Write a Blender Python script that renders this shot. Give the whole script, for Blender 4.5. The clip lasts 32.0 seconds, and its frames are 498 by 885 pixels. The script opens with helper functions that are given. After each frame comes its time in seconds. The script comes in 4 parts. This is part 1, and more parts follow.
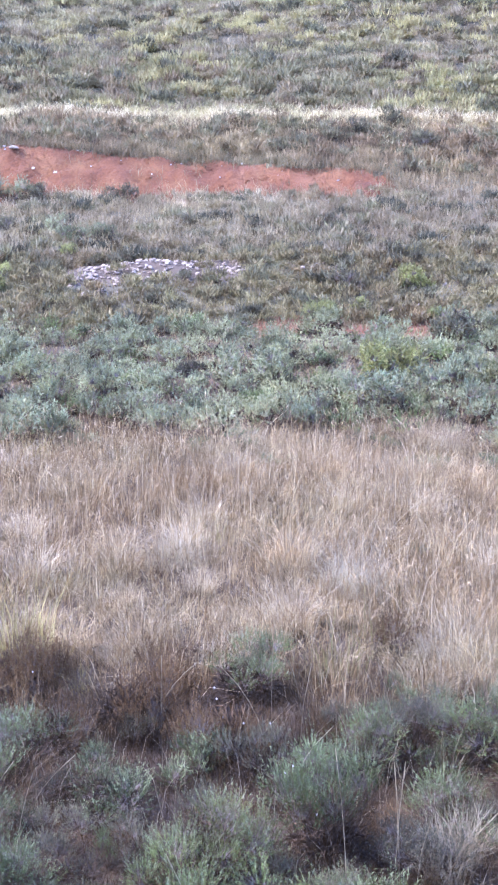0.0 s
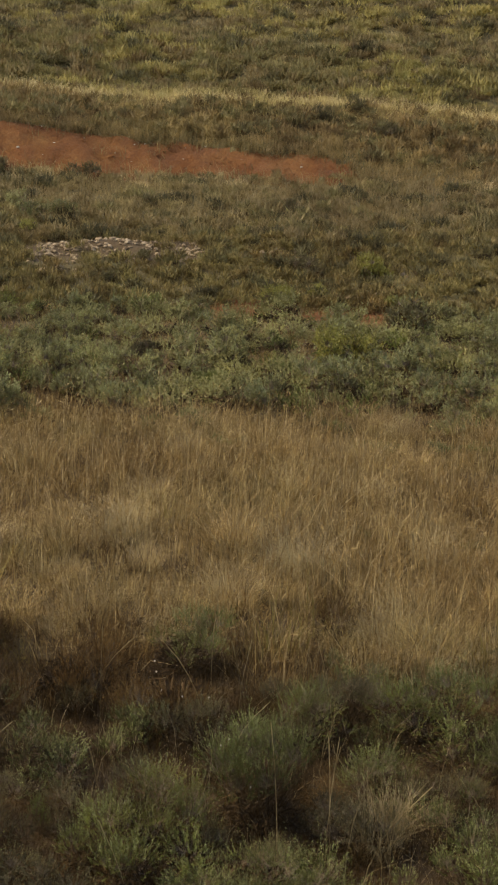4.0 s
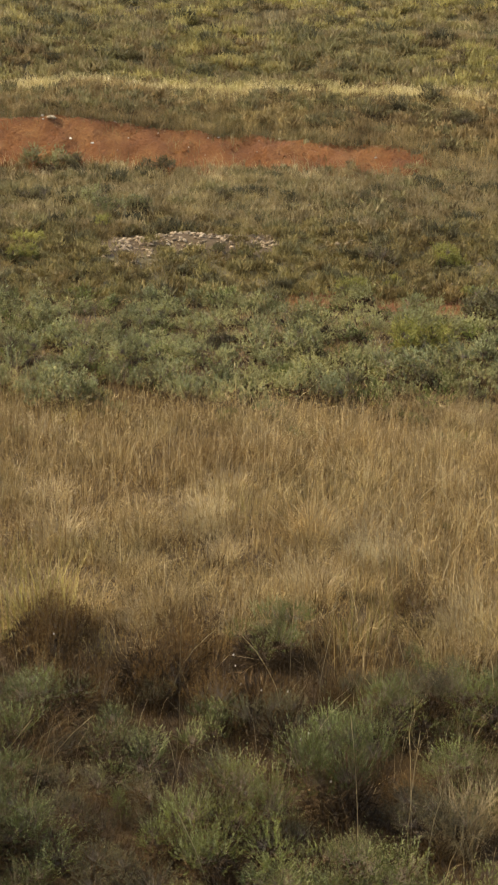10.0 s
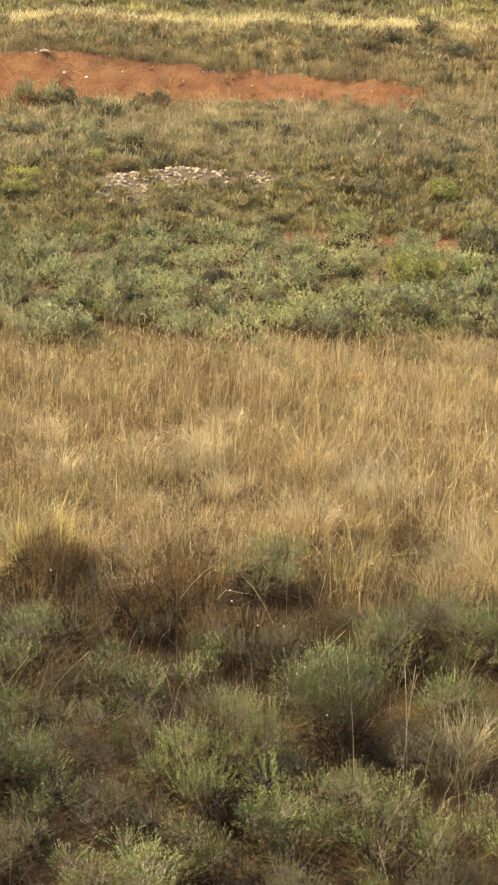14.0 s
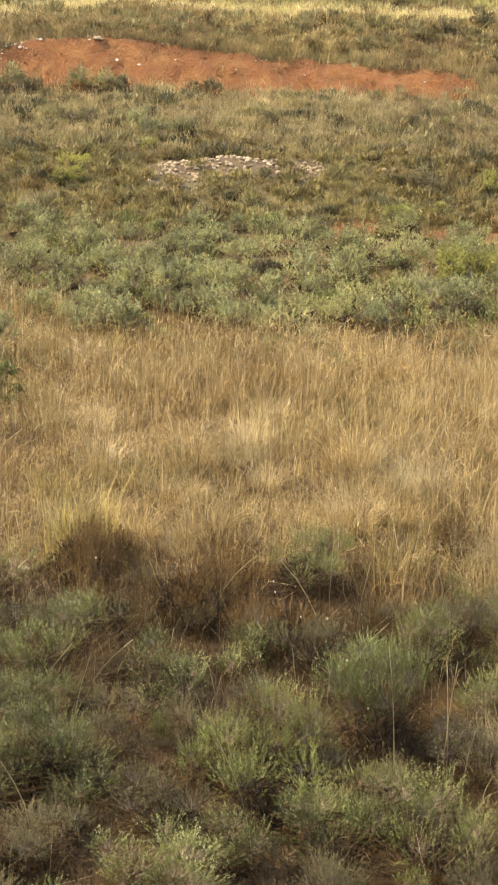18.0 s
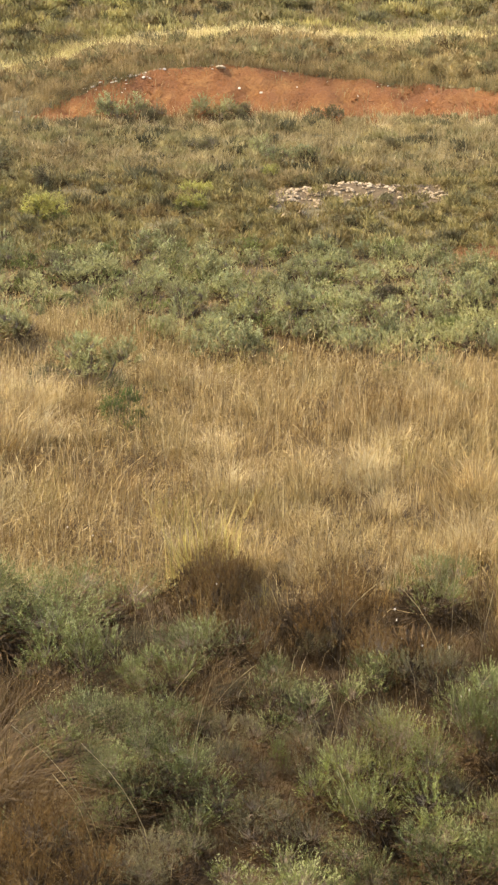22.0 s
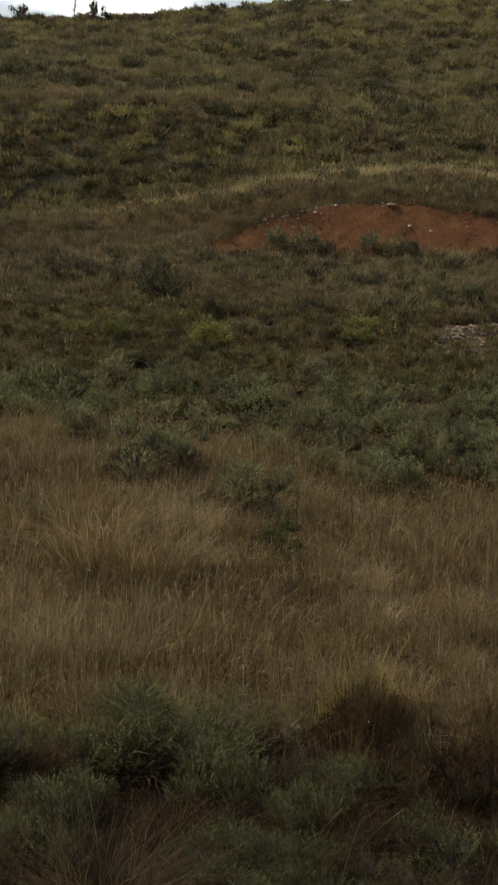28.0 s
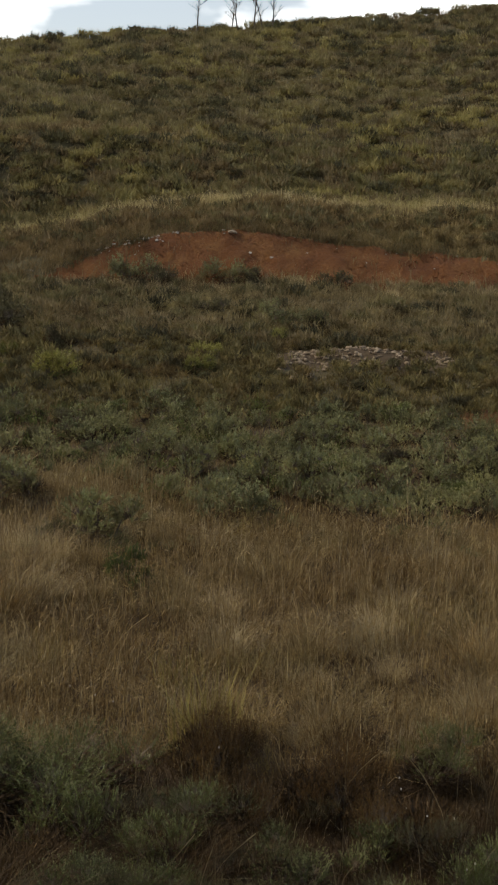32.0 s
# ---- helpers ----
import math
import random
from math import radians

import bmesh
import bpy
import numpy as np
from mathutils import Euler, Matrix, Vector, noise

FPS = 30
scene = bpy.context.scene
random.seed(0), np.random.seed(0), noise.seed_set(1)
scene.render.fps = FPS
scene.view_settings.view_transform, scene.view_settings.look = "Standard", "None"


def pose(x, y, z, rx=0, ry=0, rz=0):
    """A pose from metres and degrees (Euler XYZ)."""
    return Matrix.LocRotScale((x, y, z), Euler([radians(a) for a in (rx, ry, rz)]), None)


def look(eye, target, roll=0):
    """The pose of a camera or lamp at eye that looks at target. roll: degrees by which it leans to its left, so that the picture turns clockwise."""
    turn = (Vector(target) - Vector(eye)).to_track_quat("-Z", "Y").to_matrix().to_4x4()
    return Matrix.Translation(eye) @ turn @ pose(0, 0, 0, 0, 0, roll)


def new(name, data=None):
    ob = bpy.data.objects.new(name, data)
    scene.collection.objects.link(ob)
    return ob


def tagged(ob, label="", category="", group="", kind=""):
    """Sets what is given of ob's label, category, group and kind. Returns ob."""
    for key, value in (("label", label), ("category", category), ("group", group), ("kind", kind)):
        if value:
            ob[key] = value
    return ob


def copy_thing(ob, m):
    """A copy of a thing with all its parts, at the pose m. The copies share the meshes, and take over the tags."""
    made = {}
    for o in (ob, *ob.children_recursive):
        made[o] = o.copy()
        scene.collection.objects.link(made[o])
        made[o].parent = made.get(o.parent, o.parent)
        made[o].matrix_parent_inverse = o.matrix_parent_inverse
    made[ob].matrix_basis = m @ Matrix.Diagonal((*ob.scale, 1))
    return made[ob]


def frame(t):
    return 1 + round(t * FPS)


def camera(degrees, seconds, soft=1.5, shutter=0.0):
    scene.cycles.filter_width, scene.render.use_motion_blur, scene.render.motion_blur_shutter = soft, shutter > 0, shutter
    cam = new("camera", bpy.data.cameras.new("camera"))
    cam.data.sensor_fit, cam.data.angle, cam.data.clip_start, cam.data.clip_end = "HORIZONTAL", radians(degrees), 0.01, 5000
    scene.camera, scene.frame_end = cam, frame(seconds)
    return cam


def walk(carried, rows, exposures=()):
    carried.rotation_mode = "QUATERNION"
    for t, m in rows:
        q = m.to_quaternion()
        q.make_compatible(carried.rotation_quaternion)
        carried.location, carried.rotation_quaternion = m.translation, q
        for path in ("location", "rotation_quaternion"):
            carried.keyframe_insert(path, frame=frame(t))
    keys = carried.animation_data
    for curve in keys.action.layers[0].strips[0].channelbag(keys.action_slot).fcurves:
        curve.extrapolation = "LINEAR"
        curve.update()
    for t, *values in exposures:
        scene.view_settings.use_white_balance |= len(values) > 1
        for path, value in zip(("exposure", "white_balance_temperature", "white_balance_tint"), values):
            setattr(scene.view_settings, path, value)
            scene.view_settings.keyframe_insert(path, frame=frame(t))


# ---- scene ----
# ---------------------------------------------------------------- camera
# seconds, eye x, y, z, heading and tilt in degrees, lean
SIGHT = [
    (0, -0.043, 0.053, 5.257, 1.049, -12.753, -1.080),
    (0.5, 0.010, -0.001, 5.201, 0.421, -10.794, 0.849),
    (1, 0.000, -0.016, 5.193, 0.997, -11.292, 1.090),
    (1.5, 0.004, -0.013, 5.202, 1.171, -11.879, 0.725),
    (2, 0.006, -0.011, 5.204, 2.817, -11.982, 1.346),
    (2.5, 0.003, -0.012, 5.205, 2.752, -12.111, 1.282),
    (4.5, 0.007, -0.033, 5.191, 2.654, -13.404, 1.514),
    (5, 0.009, -0.021, 5.198, 1.446, -13.392, 1.008),
    (5.5, 0.005, -0.005, 5.206, 0.384, -13.069, 0.353),
    (6, 0.000, 0.000, 5.200, -0.000, -13.000, -0.000),
    (6.5, 0.005, -0.007, 5.197, -0.648, -13.327, -0.322),
    (7, 0.001, -0.009, 5.196, -0.593, -13.031, -0.427),
    (7.5, 0.006, -0.009, 5.196, -0.167, -12.560, -0.608),
    (8, 0.003, -0.006, 5.196, 0.158, -12.436, -0.380),
    (8.5, 0.000, 0.008, 5.192, -0.239, -12.786, -0.118),
    (9, 0.008, 0.012, 5.186, 0.009, -13.232, -0.030),
    (9.5, 0.006, 0.010, 5.187, 0.246, -13.395, 0.123),
    (10, 0.003, 0.008, 5.190, -0.101, -13.553, 0.204),
    (10.5, 0.001, 0.005, 5.195, -0.553, -14.195, 0.317),
    (11, 0.004, 0.011, 5.193, -2.462, -14.682, -0.150),
    (11.5, 0.009, 0.009, 5.193, -3.265, -15.063, -0.758),
    (12, 0.011, 0.012, 5.185, -1.253, -15.797, -0.443),
    (12.5, 0.020, 0.012, 5.184, -0.663, -16.036, -0.355),
    (13, 0.017, 0.015, 5.182, -0.332, -16.013, -0.441),
    (13.5, 0.017, 0.017, 5.181, 0.115, -15.892, -0.333),
    (14, 0.013, 0.017, 5.184, 0.017, -15.846, 0.009),
    (14.5, 0.014, 0.017, 5.181, -0.190, -15.706, 0.171),
    (15, 0.005, 0.021, 5.183, 0.042, -15.798, 0.375),
    (15.5, 0.004, 0.019, 5.186, 0.525, -16.034, 0.549),
    (17.5, 0.007, -0.007, 5.217, 0.334, -16.340, 0.747),
    (18, 0.008, -0.006, 5.212, -1.695, -16.255, 0.596),
    (18.5, 0.020, -0.009, 5.206, -0.987, -16.800, 0.411),
    (19, 0.026, 0.000, 5.209, -0.595, -17.232, -0.032),
    (19.5, 0.027, 0.011, 5.209, -1.172, -17.528, -0.265),
    (20, 0.023, 0.011, 5.205, -1.171, -17.686, -0.302),
    (20.5, 0.026, 0.008, 5.201, -1.090, -17.591, -0.138),
    (21, 0.021, 0.022, 5.210, -2.161, -17.407, -0.167),
    (21.5, 0.016, 0.034, 5.209, -4.563, -16.528, -0.459),
    (22, 0.009, 0.029, 5.207, -6.250, -15.319, -0.558),
    (22.5, 0.012, 0.029, 5.206, -5.831, -15.344, -0.508),
    (23, 0.005, 0.028, 5.210, -5.516, -15.491, -0.094),
    (23.5, 0.001, 0.027, 5.210, -6.177, -15.621, -0.312),
    (24, -0.011, 0.021, 5.209, -7.323, -15.833, -0.118),
    (24.5, -0.034, 0.029, 5.210, -9.113, -15.879, 0.073),
    (25, -0.041, 0.032, 5.213, -10.585, -15.565, 0.137),
    (25.5, -0.030, 0.048, 5.226, -10.230, -14.394, -0.062),
    (27.5, -0.032, -0.001, 5.234, -10.839, -10.192, 0.385),
    (28, -0.041, -0.002, 5.239, -12.018, -10.630, 0.902),
    (28.5, -0.049, -0.002, 5.238, -11.991, -10.907, 1.027),
    (29, -0.043, -0.001, 5.232, -10.986, -11.163, 0.231),
    (29.5, -0.038, 0.006, 5.230, -9.769, -10.795, 0.151),
    (30, -0.028, 0.009, 5.231, -7.370, -9.739, 0.319),
    (30.5, -0.025, 0.007, 5.226, -6.360, -9.548, 0.437),
    (31, -0.031, 0.004, 5.222, -6.313, -9.918, 1.056),
    (31.5, -0.034, 0.004, 5.230, -5.646, -9.637, 1.215),
    (32, -0.027, 0.002, 5.232, -6.390, -9.567, 0.722),
]


def aim(x, y, z, heading, tilt, lean):
    h, v = radians(heading), radians(tilt)
    to = (x + math.sin(h) * math.cos(v), y + math.cos(h) * math.cos(v), z + math.sin(v))
    return look((x, y, z), to, lean)


cam = camera(17.86, 32.0, soft=2.4)
EXPOSURES = [(0, 1.75, 4720, 36), (0.2, 1.22, 5500, 28), (0.5, 0.27, 6700, 19), (1, -0.48, 8700, 12), (1.5, -0.68, 8700, 12), (2, -0.88, 8700, 12), (2.5, -0.88, 8700, 12), (4.5, 0.22, 8700, 12), (5, 0.42, 8700, 12), (5.5, 0.20, 8700, 12), (6, -0.33, 8700, 12), (6.5, 0.14, 8700, 12), (7, 0.07, 8700, 12), (7.5, -0.38, 8700, 12), (8, -0.48, 8700, 12), (9, -0.38, 8700, 12), (9.5, 0.44, 8700, 12), (10, 0.47, 8700, 12), (10.5, 0.57, 8700, 12), (11, 0.72, 8700, 12), (11.5, 0.94, 8700, 12), (12, 1.47, 8700, 12), (13, 1.27, 8700, 12), (15, 1.29, 8700, 12), (18, 1.29, 8700, 12), (23, 1.27, 8700, 12), (25, 1.25, 8700, 12), (25.5, 1.87, 8700, 12), (27.5, -1.03, 7700, 12), (28, -1.06, 7700, 12), (29, -0.90, 7700, 12), (32, -0.98, 7700, 12)]
walk(cam, [(t, aim(*r)) for t, *r in SIGHT], EXPOSURES)

# ---------------------------------------------------------------- sky and sun
SUN_HEIGHT, SUN_HEADING = radians(46), radians(-85)
world = bpy.data.worlds.new("world")
scene.world = world
world.use_nodes = True
wn, wl = world.node_tree.nodes, world.node_tree.links
sky = wn.new("ShaderNodeTexSky")
sky.sky_type, sky.sun_disc = "NISHITA", False
sky.sun_elevation, sky.sun_rotation = SUN_HEIGHT, SUN_HEADING
sky.dust_density = 1.0
coord = wn.new("ShaderNodeTexCoord")
stretch = wn.new("ShaderNodeMapping")
stretch.inputs["Scale"].default_value = (3.4, 3.4, 7.5)
stretch.inputs["Location"].default_value = (0.3, 0.1, 0.45)
cloud = wn.new("ShaderNodeTexNoise")
cloud.inputs["Scale"].default_value, cloud.inputs["Detail"].default_value = 2.4, 6
ramp = wn.new("ShaderNodeValToRGB")
ramp.color_ramp.elements[0].position, ramp.color_ramp.elements[1].position = 0.44, 0.56
ramp.color_ramp.elements[0].color = (0.2, 0.2, 0.2, 1)
mix = wn.new("ShaderNodeMix")
mix.data_type = "RGBA"
mix.inputs["B"].default_value = (32, 35.5, 40, 1)
wl.new(coord.outputs["Generated"], stretch.inputs["Vector"])
wl.new(stretch.outputs["Vector"], cloud.inputs["Vector"])
wl.new(cloud.outputs["Fac"], ramp.inputs["Fac"])
# haze low over the horizon, all the way round
split = wn.new("ShaderNodeSeparateXYZ")
haze = wn.new("ShaderNodeValToRGB")
haze.color_ramp.elements[0].position, haze.color_ramp.elements[1].position = 0.06, 0.2
haze.color_ramp.elements[0].color, haze.color_ramp.elements[1].color = (0.12, 0.12, 0.12, 1), (0, 0, 0, 1)
veil = wn.new("ShaderNodeMix")
veil.data_type, veil.blend_type = "RGBA", "SCREEN"
veil.inputs["Factor"].default_value = 1.0
wl.new(coord.outputs["Generated"], split.inputs["Vector"])
wl.new(split.outputs["Z"], haze.inputs["Fac"])
wl.new(ramp.outputs["Color"], veil.inputs["A"])
wl.new(haze.outputs["Color"], veil.inputs["B"])
height = wn.new("ShaderNodeValToRGB")
height.color_ramp.elements[0].position, height.color_ramp.elements[1].position = 0.14, 0.4
height.color_ramp.elements[0].color, height.color_ramp.elements[1].color = (1, 1, 1, 1), (0.12, 0.12, 0.12, 1)
low = wn.new("ShaderNodeMix")
low.data_type, low.blend_type = "RGBA", "MULTIPLY"
low.inputs["Factor"].default_value = 1.0
wl.new(split.outputs["Z"], height.inputs["Fac"])
wl.new(veil.outputs["Result"], low.inputs["A"])
wl.new(height.outputs["Color"], low.inputs["B"])
wl.new(low.outputs["Result"], mix.inputs["Factor"])
blue = wn.new("ShaderNodeMix")
blue.data_type, blue.blend_type = "RGBA", "MULTIPLY"
blue.inputs["Factor"].default_value = 1.0
blue.inputs["B"].default_value = (1.0, 1.4, 1.9, 1)
wl.new(sky.outputs["Color"], blue.inputs["A"])
wl.new(blue.outputs["Result"], mix.inputs["A"])
wl.new(mix.outputs["Result"], wn["Background"].inputs["Color"])
wn["Background"].inputs["Strength"].default_value = 0.1

sun = new("sun", bpy.data.lights.new("sun", "SUN"))
sun.data.energy, sun.data.angle, sun.data.color = 5.0, radians(5), (1, 0.87, 0.66)
sun.matrix_world = look((0, 0, 60), (-60 * math.sin(SUN_HEADING) / math.tan(SUN_HEIGHT), -60 * math.cos(SUN_HEADING) / math.tan(SUN_HEIGHT), 0))


# ---------------------------------------------------------------- materials
def material(name):
    m = bpy.data.materials.new(name)
    m.use_nodes = True
    return m, m.node_tree.nodes, m.node_tree.links, m.node_tree.nodes["Principled BSDF"]


def colour_ramp(nodes, stops):
    r = nodes.new("ShaderNodeValToRGB")
    while len(r.color_ramp.elements) < len(stops):
        r.color_ramp.elements.new(0.5)
    for e, (at, c) in zip(r.color_ramp.elements, stops):
        e.position, e.color = at, (*c, 1)
    return r


def noise_node(nodes, links, scale, detail=4, rough=0.55, vector=None):
    n = nodes.new("ShaderNodeTexNoise")
    n.inputs["Scale"].default_value, n.inputs["Detail"].default_value, n.inputs["Roughness"].default_value = scale, detail, rough
    if vector:
        links.new(vector, n.inputs["Vector"])
    return n


def blend(nodes, links, fac, a, b, how="MIX"):
    m = nodes.new("ShaderNodeMix")
    m.data_type, m.blend_type = "RGBA", how
    for key, value in (("Factor", fac), ("A", a), ("B", b)):
        if isinstance(value, (int, float)):
            m.inputs[key].default_value = value
        elif isinstance(value, tuple):
            m.inputs[key].default_value = (*value, 1)
        else:
            links.new(value, m.inputs[key])
    return m.outputs["Result"]


def plant(name, island, patch, patch_scale=0.35, amount=0.55, see_through=0.35, rough=0.6, clump=2.6, uneven=1.0):
    """Leaves or blades: colours from blade to blade, and in patches over the ground."""
    m, nodes, links, bsdf = material(name)
    geo = nodes.new("ShaderNodeNewGeometry")
    info = nodes.new("ShaderNodeObjectInfo")
    one = colour_ramp(nodes, island)
    links.new(geo.outputs["Random Per Island"], one.inputs["Fac"])
    two = colour_ramp(nodes, patch)
    n = noise_node(nodes, links, patch_scale, 5, 0.62, geo.outputs["Position"])
    links.new(n.outputs["Fac"], two.inputs["Fac"])
    col = blend(nodes, links, amount, one.outputs["Color"], two.outputs["Color"])
    tuft = colour_ramp(nodes, [(0.34, (1 - 0.5 * uneven, 1 - 0.53 * uneven, 1 - 0.57 * uneven)), (0.5, (1, 1, 1)), (0.66, (1 + 0.45 * uneven, 1 + 0.46 * uneven, 1 + 0.42 * uneven))])
    n2 = noise_node(nodes, links, clump, 3, 0.5, geo.outputs["Position"])
    links.new(n2.outputs["Fac"], tuft.inputs["Fac"])
    col = blend(nodes, links, 1.0, col, tuft.outputs["Color"], "MULTIPLY")
    vary = colour_ramp(nodes, [(0, (0.72, 0.74, 0.74)), (1, (1.22, 1.18, 1.12))])
    links.new(info.outputs["Random"], vary.inputs["Fac"])
    col = blend(nodes, links, 1.0, col, vary.outputs["Color"], "MULTIPLY")
    links.new(col, bsdf.inputs["Base Color"])
    bsdf.inputs["Roughness"].default_value = rough
    bsdf.inputs["Specular IOR Level"].default_value = 0.25
    thin = nodes.new("ShaderNodeBsdfTranslucent")
    links.new(col, thin.inputs["Color"])
    both = nodes.new("ShaderNodeMixShader")
    both.inputs["Fac"].default_value = see_through
    links.new(bsdf.outputs["BSDF"], both.inputs[1])
    links.new(thin.outputs["BSDF"], both.inputs[2])
    links.new(both.outputs["Shader"], nodes["Material Output"].inputs["Surface"])
    return m


STRAW = plant("straw", [(0, (0.06, 0.036, 0.015)), (0.4, (0.22, 0.15, 0.064)), (0.8, (0.44, 0.335, 0.16)), (1, (0.74, 0.61, 0.37))],
              [(0.3, (0.18, 0.105, 0.046)), (0.45, (0.31, 0.215, 0.096)), (0.56, (0.37, 0.285, 0.14)), (0.68, (0.24, 0.225, 0.088))], 0.42, 0.32, clump=4.0, uneven=0.75)
PALE_STRAW = plant("pale_straw", [(0, (0.323, 0.248, 0.129)), (1, (0.523, 0.442, 0.299))], [(0.3, (0.308, 0.241, 0.121)), (0.7, (0.469, 0.401, 0.25))])
YELLOW_STRAW = plant("yellow_straw", [(0, (0.17, 0.145, 0.045)), (1, (0.38, 0.315, 0.115))], [(0.3, (0.18, 0.15, 0.05)), (0.7, (0.32, 0.275, 0.095))])
RIDGE_STRAW = plant("ridge_straw", [(0, (0.333, 0.277, 0.138)), (1, (0.575, 0.497, 0.297))], [(0.36, (0.287, 0.282, 0.099)), (0.5, (0.437, 0.373, 0.176)), (0.66, (0.575, 0.508, 0.319))], 0.25, uneven=0.5)
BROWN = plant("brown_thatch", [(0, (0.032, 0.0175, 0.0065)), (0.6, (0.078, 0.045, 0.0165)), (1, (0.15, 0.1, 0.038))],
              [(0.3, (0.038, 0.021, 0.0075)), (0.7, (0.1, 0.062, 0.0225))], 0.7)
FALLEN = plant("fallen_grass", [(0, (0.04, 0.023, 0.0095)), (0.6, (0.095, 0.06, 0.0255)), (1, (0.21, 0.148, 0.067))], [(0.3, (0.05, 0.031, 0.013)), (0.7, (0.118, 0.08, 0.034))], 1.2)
RUST = plant("rust_brown", [(0, (0.07, 0.038, 0.015)), (0.6, (0.155, 0.095, 0.038)), (1, (0.29, 0.205, 0.086))],
             [(0.3, (0.085, 0.049, 0.019)), (0.7, (0.19, 0.125, 0.052))], 1.2)
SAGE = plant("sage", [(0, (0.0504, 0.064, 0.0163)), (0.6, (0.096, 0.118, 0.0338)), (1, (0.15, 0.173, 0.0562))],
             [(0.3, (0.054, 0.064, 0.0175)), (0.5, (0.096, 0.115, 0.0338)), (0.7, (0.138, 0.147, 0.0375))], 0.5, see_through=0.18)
# Sage and grey tips: young growth, with light on bush tops put into the colour.
SAGE_LIT_TIP = plant("sage_lit_tip", [(0, (0.166, 0.196, 0.0881)), (1, (0.302, 0.331, 0.177))], [(0.3, (0.156, 0.186, 0.0778)), (0.7, (0.282, 0.29, 0.13))], 0.8)
GREY_SAGE = plant("grey_sage", [(0, (0.116, 0.124, 0.056)), (0.6, (0.215, 0.218, 0.0995)), (1, (0.34, 0.331, 0.168))],
                  [(0.3, (0.116, 0.119, 0.0519)), (0.5, (0.202, 0.205, 0.096)), (0.7, (0.267, 0.245, 0.0921))], 0.5, see_through=0.18)
GREY_LIT_TIP = plant("grey_lit_tip", [(0, (0.16, 0.186, 0.0954)), (1, (0.292, 0.32, 0.186))], [(0.3, (0.156, 0.181, 0.0881)), (0.7, (0.272, 0.282, 0.14))], 0.8)
YELLOW_GREEN = plant("yellow_green", [(0, (0.158, 0.166, 0.0408)), (1, (0.365, 0.35, 0.12))], [(0.3, (0.164, 0.172, 0.048)), (0.7, (0.316, 0.297, 0.096))], see_through=0.25, uneven=0.6)
FRESH_GREEN = plant("fresh_green", [(0, (0.0558, 0.0868, 0.0217)), (1, (0.124, 0.167, 0.0496))], [(0.3, (0.062, 0.093, 0.0248)), (0.7, (0.112, 0.143, 0.0434))])
DARK_LEAF = plant("dark_leaf", [(0, (0.06, 0.057, 0.029)), (1, (0.155, 0.142, 0.077))], [(0.3, (0.065, 0.062, 0.033)), (0.7, (0.14, 0.125, 0.066))], see_through=0.18)
HERB = plant("herb", [(0, (0.085, 0.07, 0.028)), (0.6, (0.17, 0.142, 0.06)), (1, (0.28, 0.222, 0.11))],
             [(0.3, (0.14, 0.085, 0.038)), (0.5, (0.155, 0.132, 0.056)), (0.7, (0.2, 0.182, 0.07))], 0.6, see_through=0.18)
OLIVE = plant("olive_scrub", [(0, (0.12, 0.108, 0.047)), (0.6, (0.24, 0.213, 0.092)), (1, (0.38, 0.32, 0.155))],
              [(0.34, (0.13, 0.112, 0.065)), (0.48, (0.235, 0.205, 0.094)), (0.64, (0.385, 0.335, 0.115))], 0.16, clump=0.9, see_through=0.25, uneven=0.75)
SLOPE_GRASS = plant("slope_grass", [(0, (0.155, 0.116, 0.0602)), (0.6, (0.278, 0.216, 0.112)), (1, (0.426, 0.343, 0.207))],
                    [(0.3, (0.164, 0.12, 0.0645)), (0.5, (0.271, 0.216, 0.112)), (0.7, (0.343, 0.304, 0.138))], 0.2, clump=1.5)
BANK_GRASS = plant("bank_grass", [(0, (0.114, 0.081, 0.0395)), (0.6, (0.206, 0.151, 0.0734)), (1, (0.315, 0.241, 0.135))],
                    [(0.3, (0.121, 0.0841, 0.0424)), (0.5, (0.202, 0.151, 0.0734)), (0.7, (0.254, 0.213, 0.0903))], 0.2, clump=1.5, see_through=0.18)
BENCH_BUSH = plant("bench_bush", [(0, (0.07, 0.064, 0.03)), (0.6, (0.14, 0.125, 0.062)), (1, (0.23, 0.205, 0.11))],
                   [(0.3, (0.08, 0.068, 0.035)), (0.5, (0.14, 0.125, 0.062)), (0.7, (0.2, 0.185, 0.075))], 0.4, see_through=0.18)


def bark_material():
    m, nodes, links, bsdf = material("bark")
    geo = nodes.new("ShaderNodeNewGeometry")
    n = noise_node(nodes, links, 30, 6, 0.6, geo.outputs["Position"])
    r = colour_ramp(nodes, [(0.3, (0.07, 0.05, 0.035)), (0.7, (0.2, 0.16, 0.115))])
    links.new(n.outputs["Fac"], r.inputs["Fac"])
    links.new(r.outputs["Color"], bsdf.inputs["Base Color"])
    bsdf.inputs["Roughness"].default_value = 0.85
    return m


BARK = bark_material()
# Twig brown kept dark to paint the shade inside the bushes.
SHADE_TWIG = plant("shade_twigs", [(0, (0.033, 0.0216, 0.0119)), (0.7, (0.0715, 0.047, 0.0255)), (1, (0.132, 0.0882, 0.0467))], [(0.3, (0.0385, 0.0255, 0.0145)), (0.7, (0.0825, 0.0539, 0.0289))], 1.1, see_through=0.0, rough=0.85)


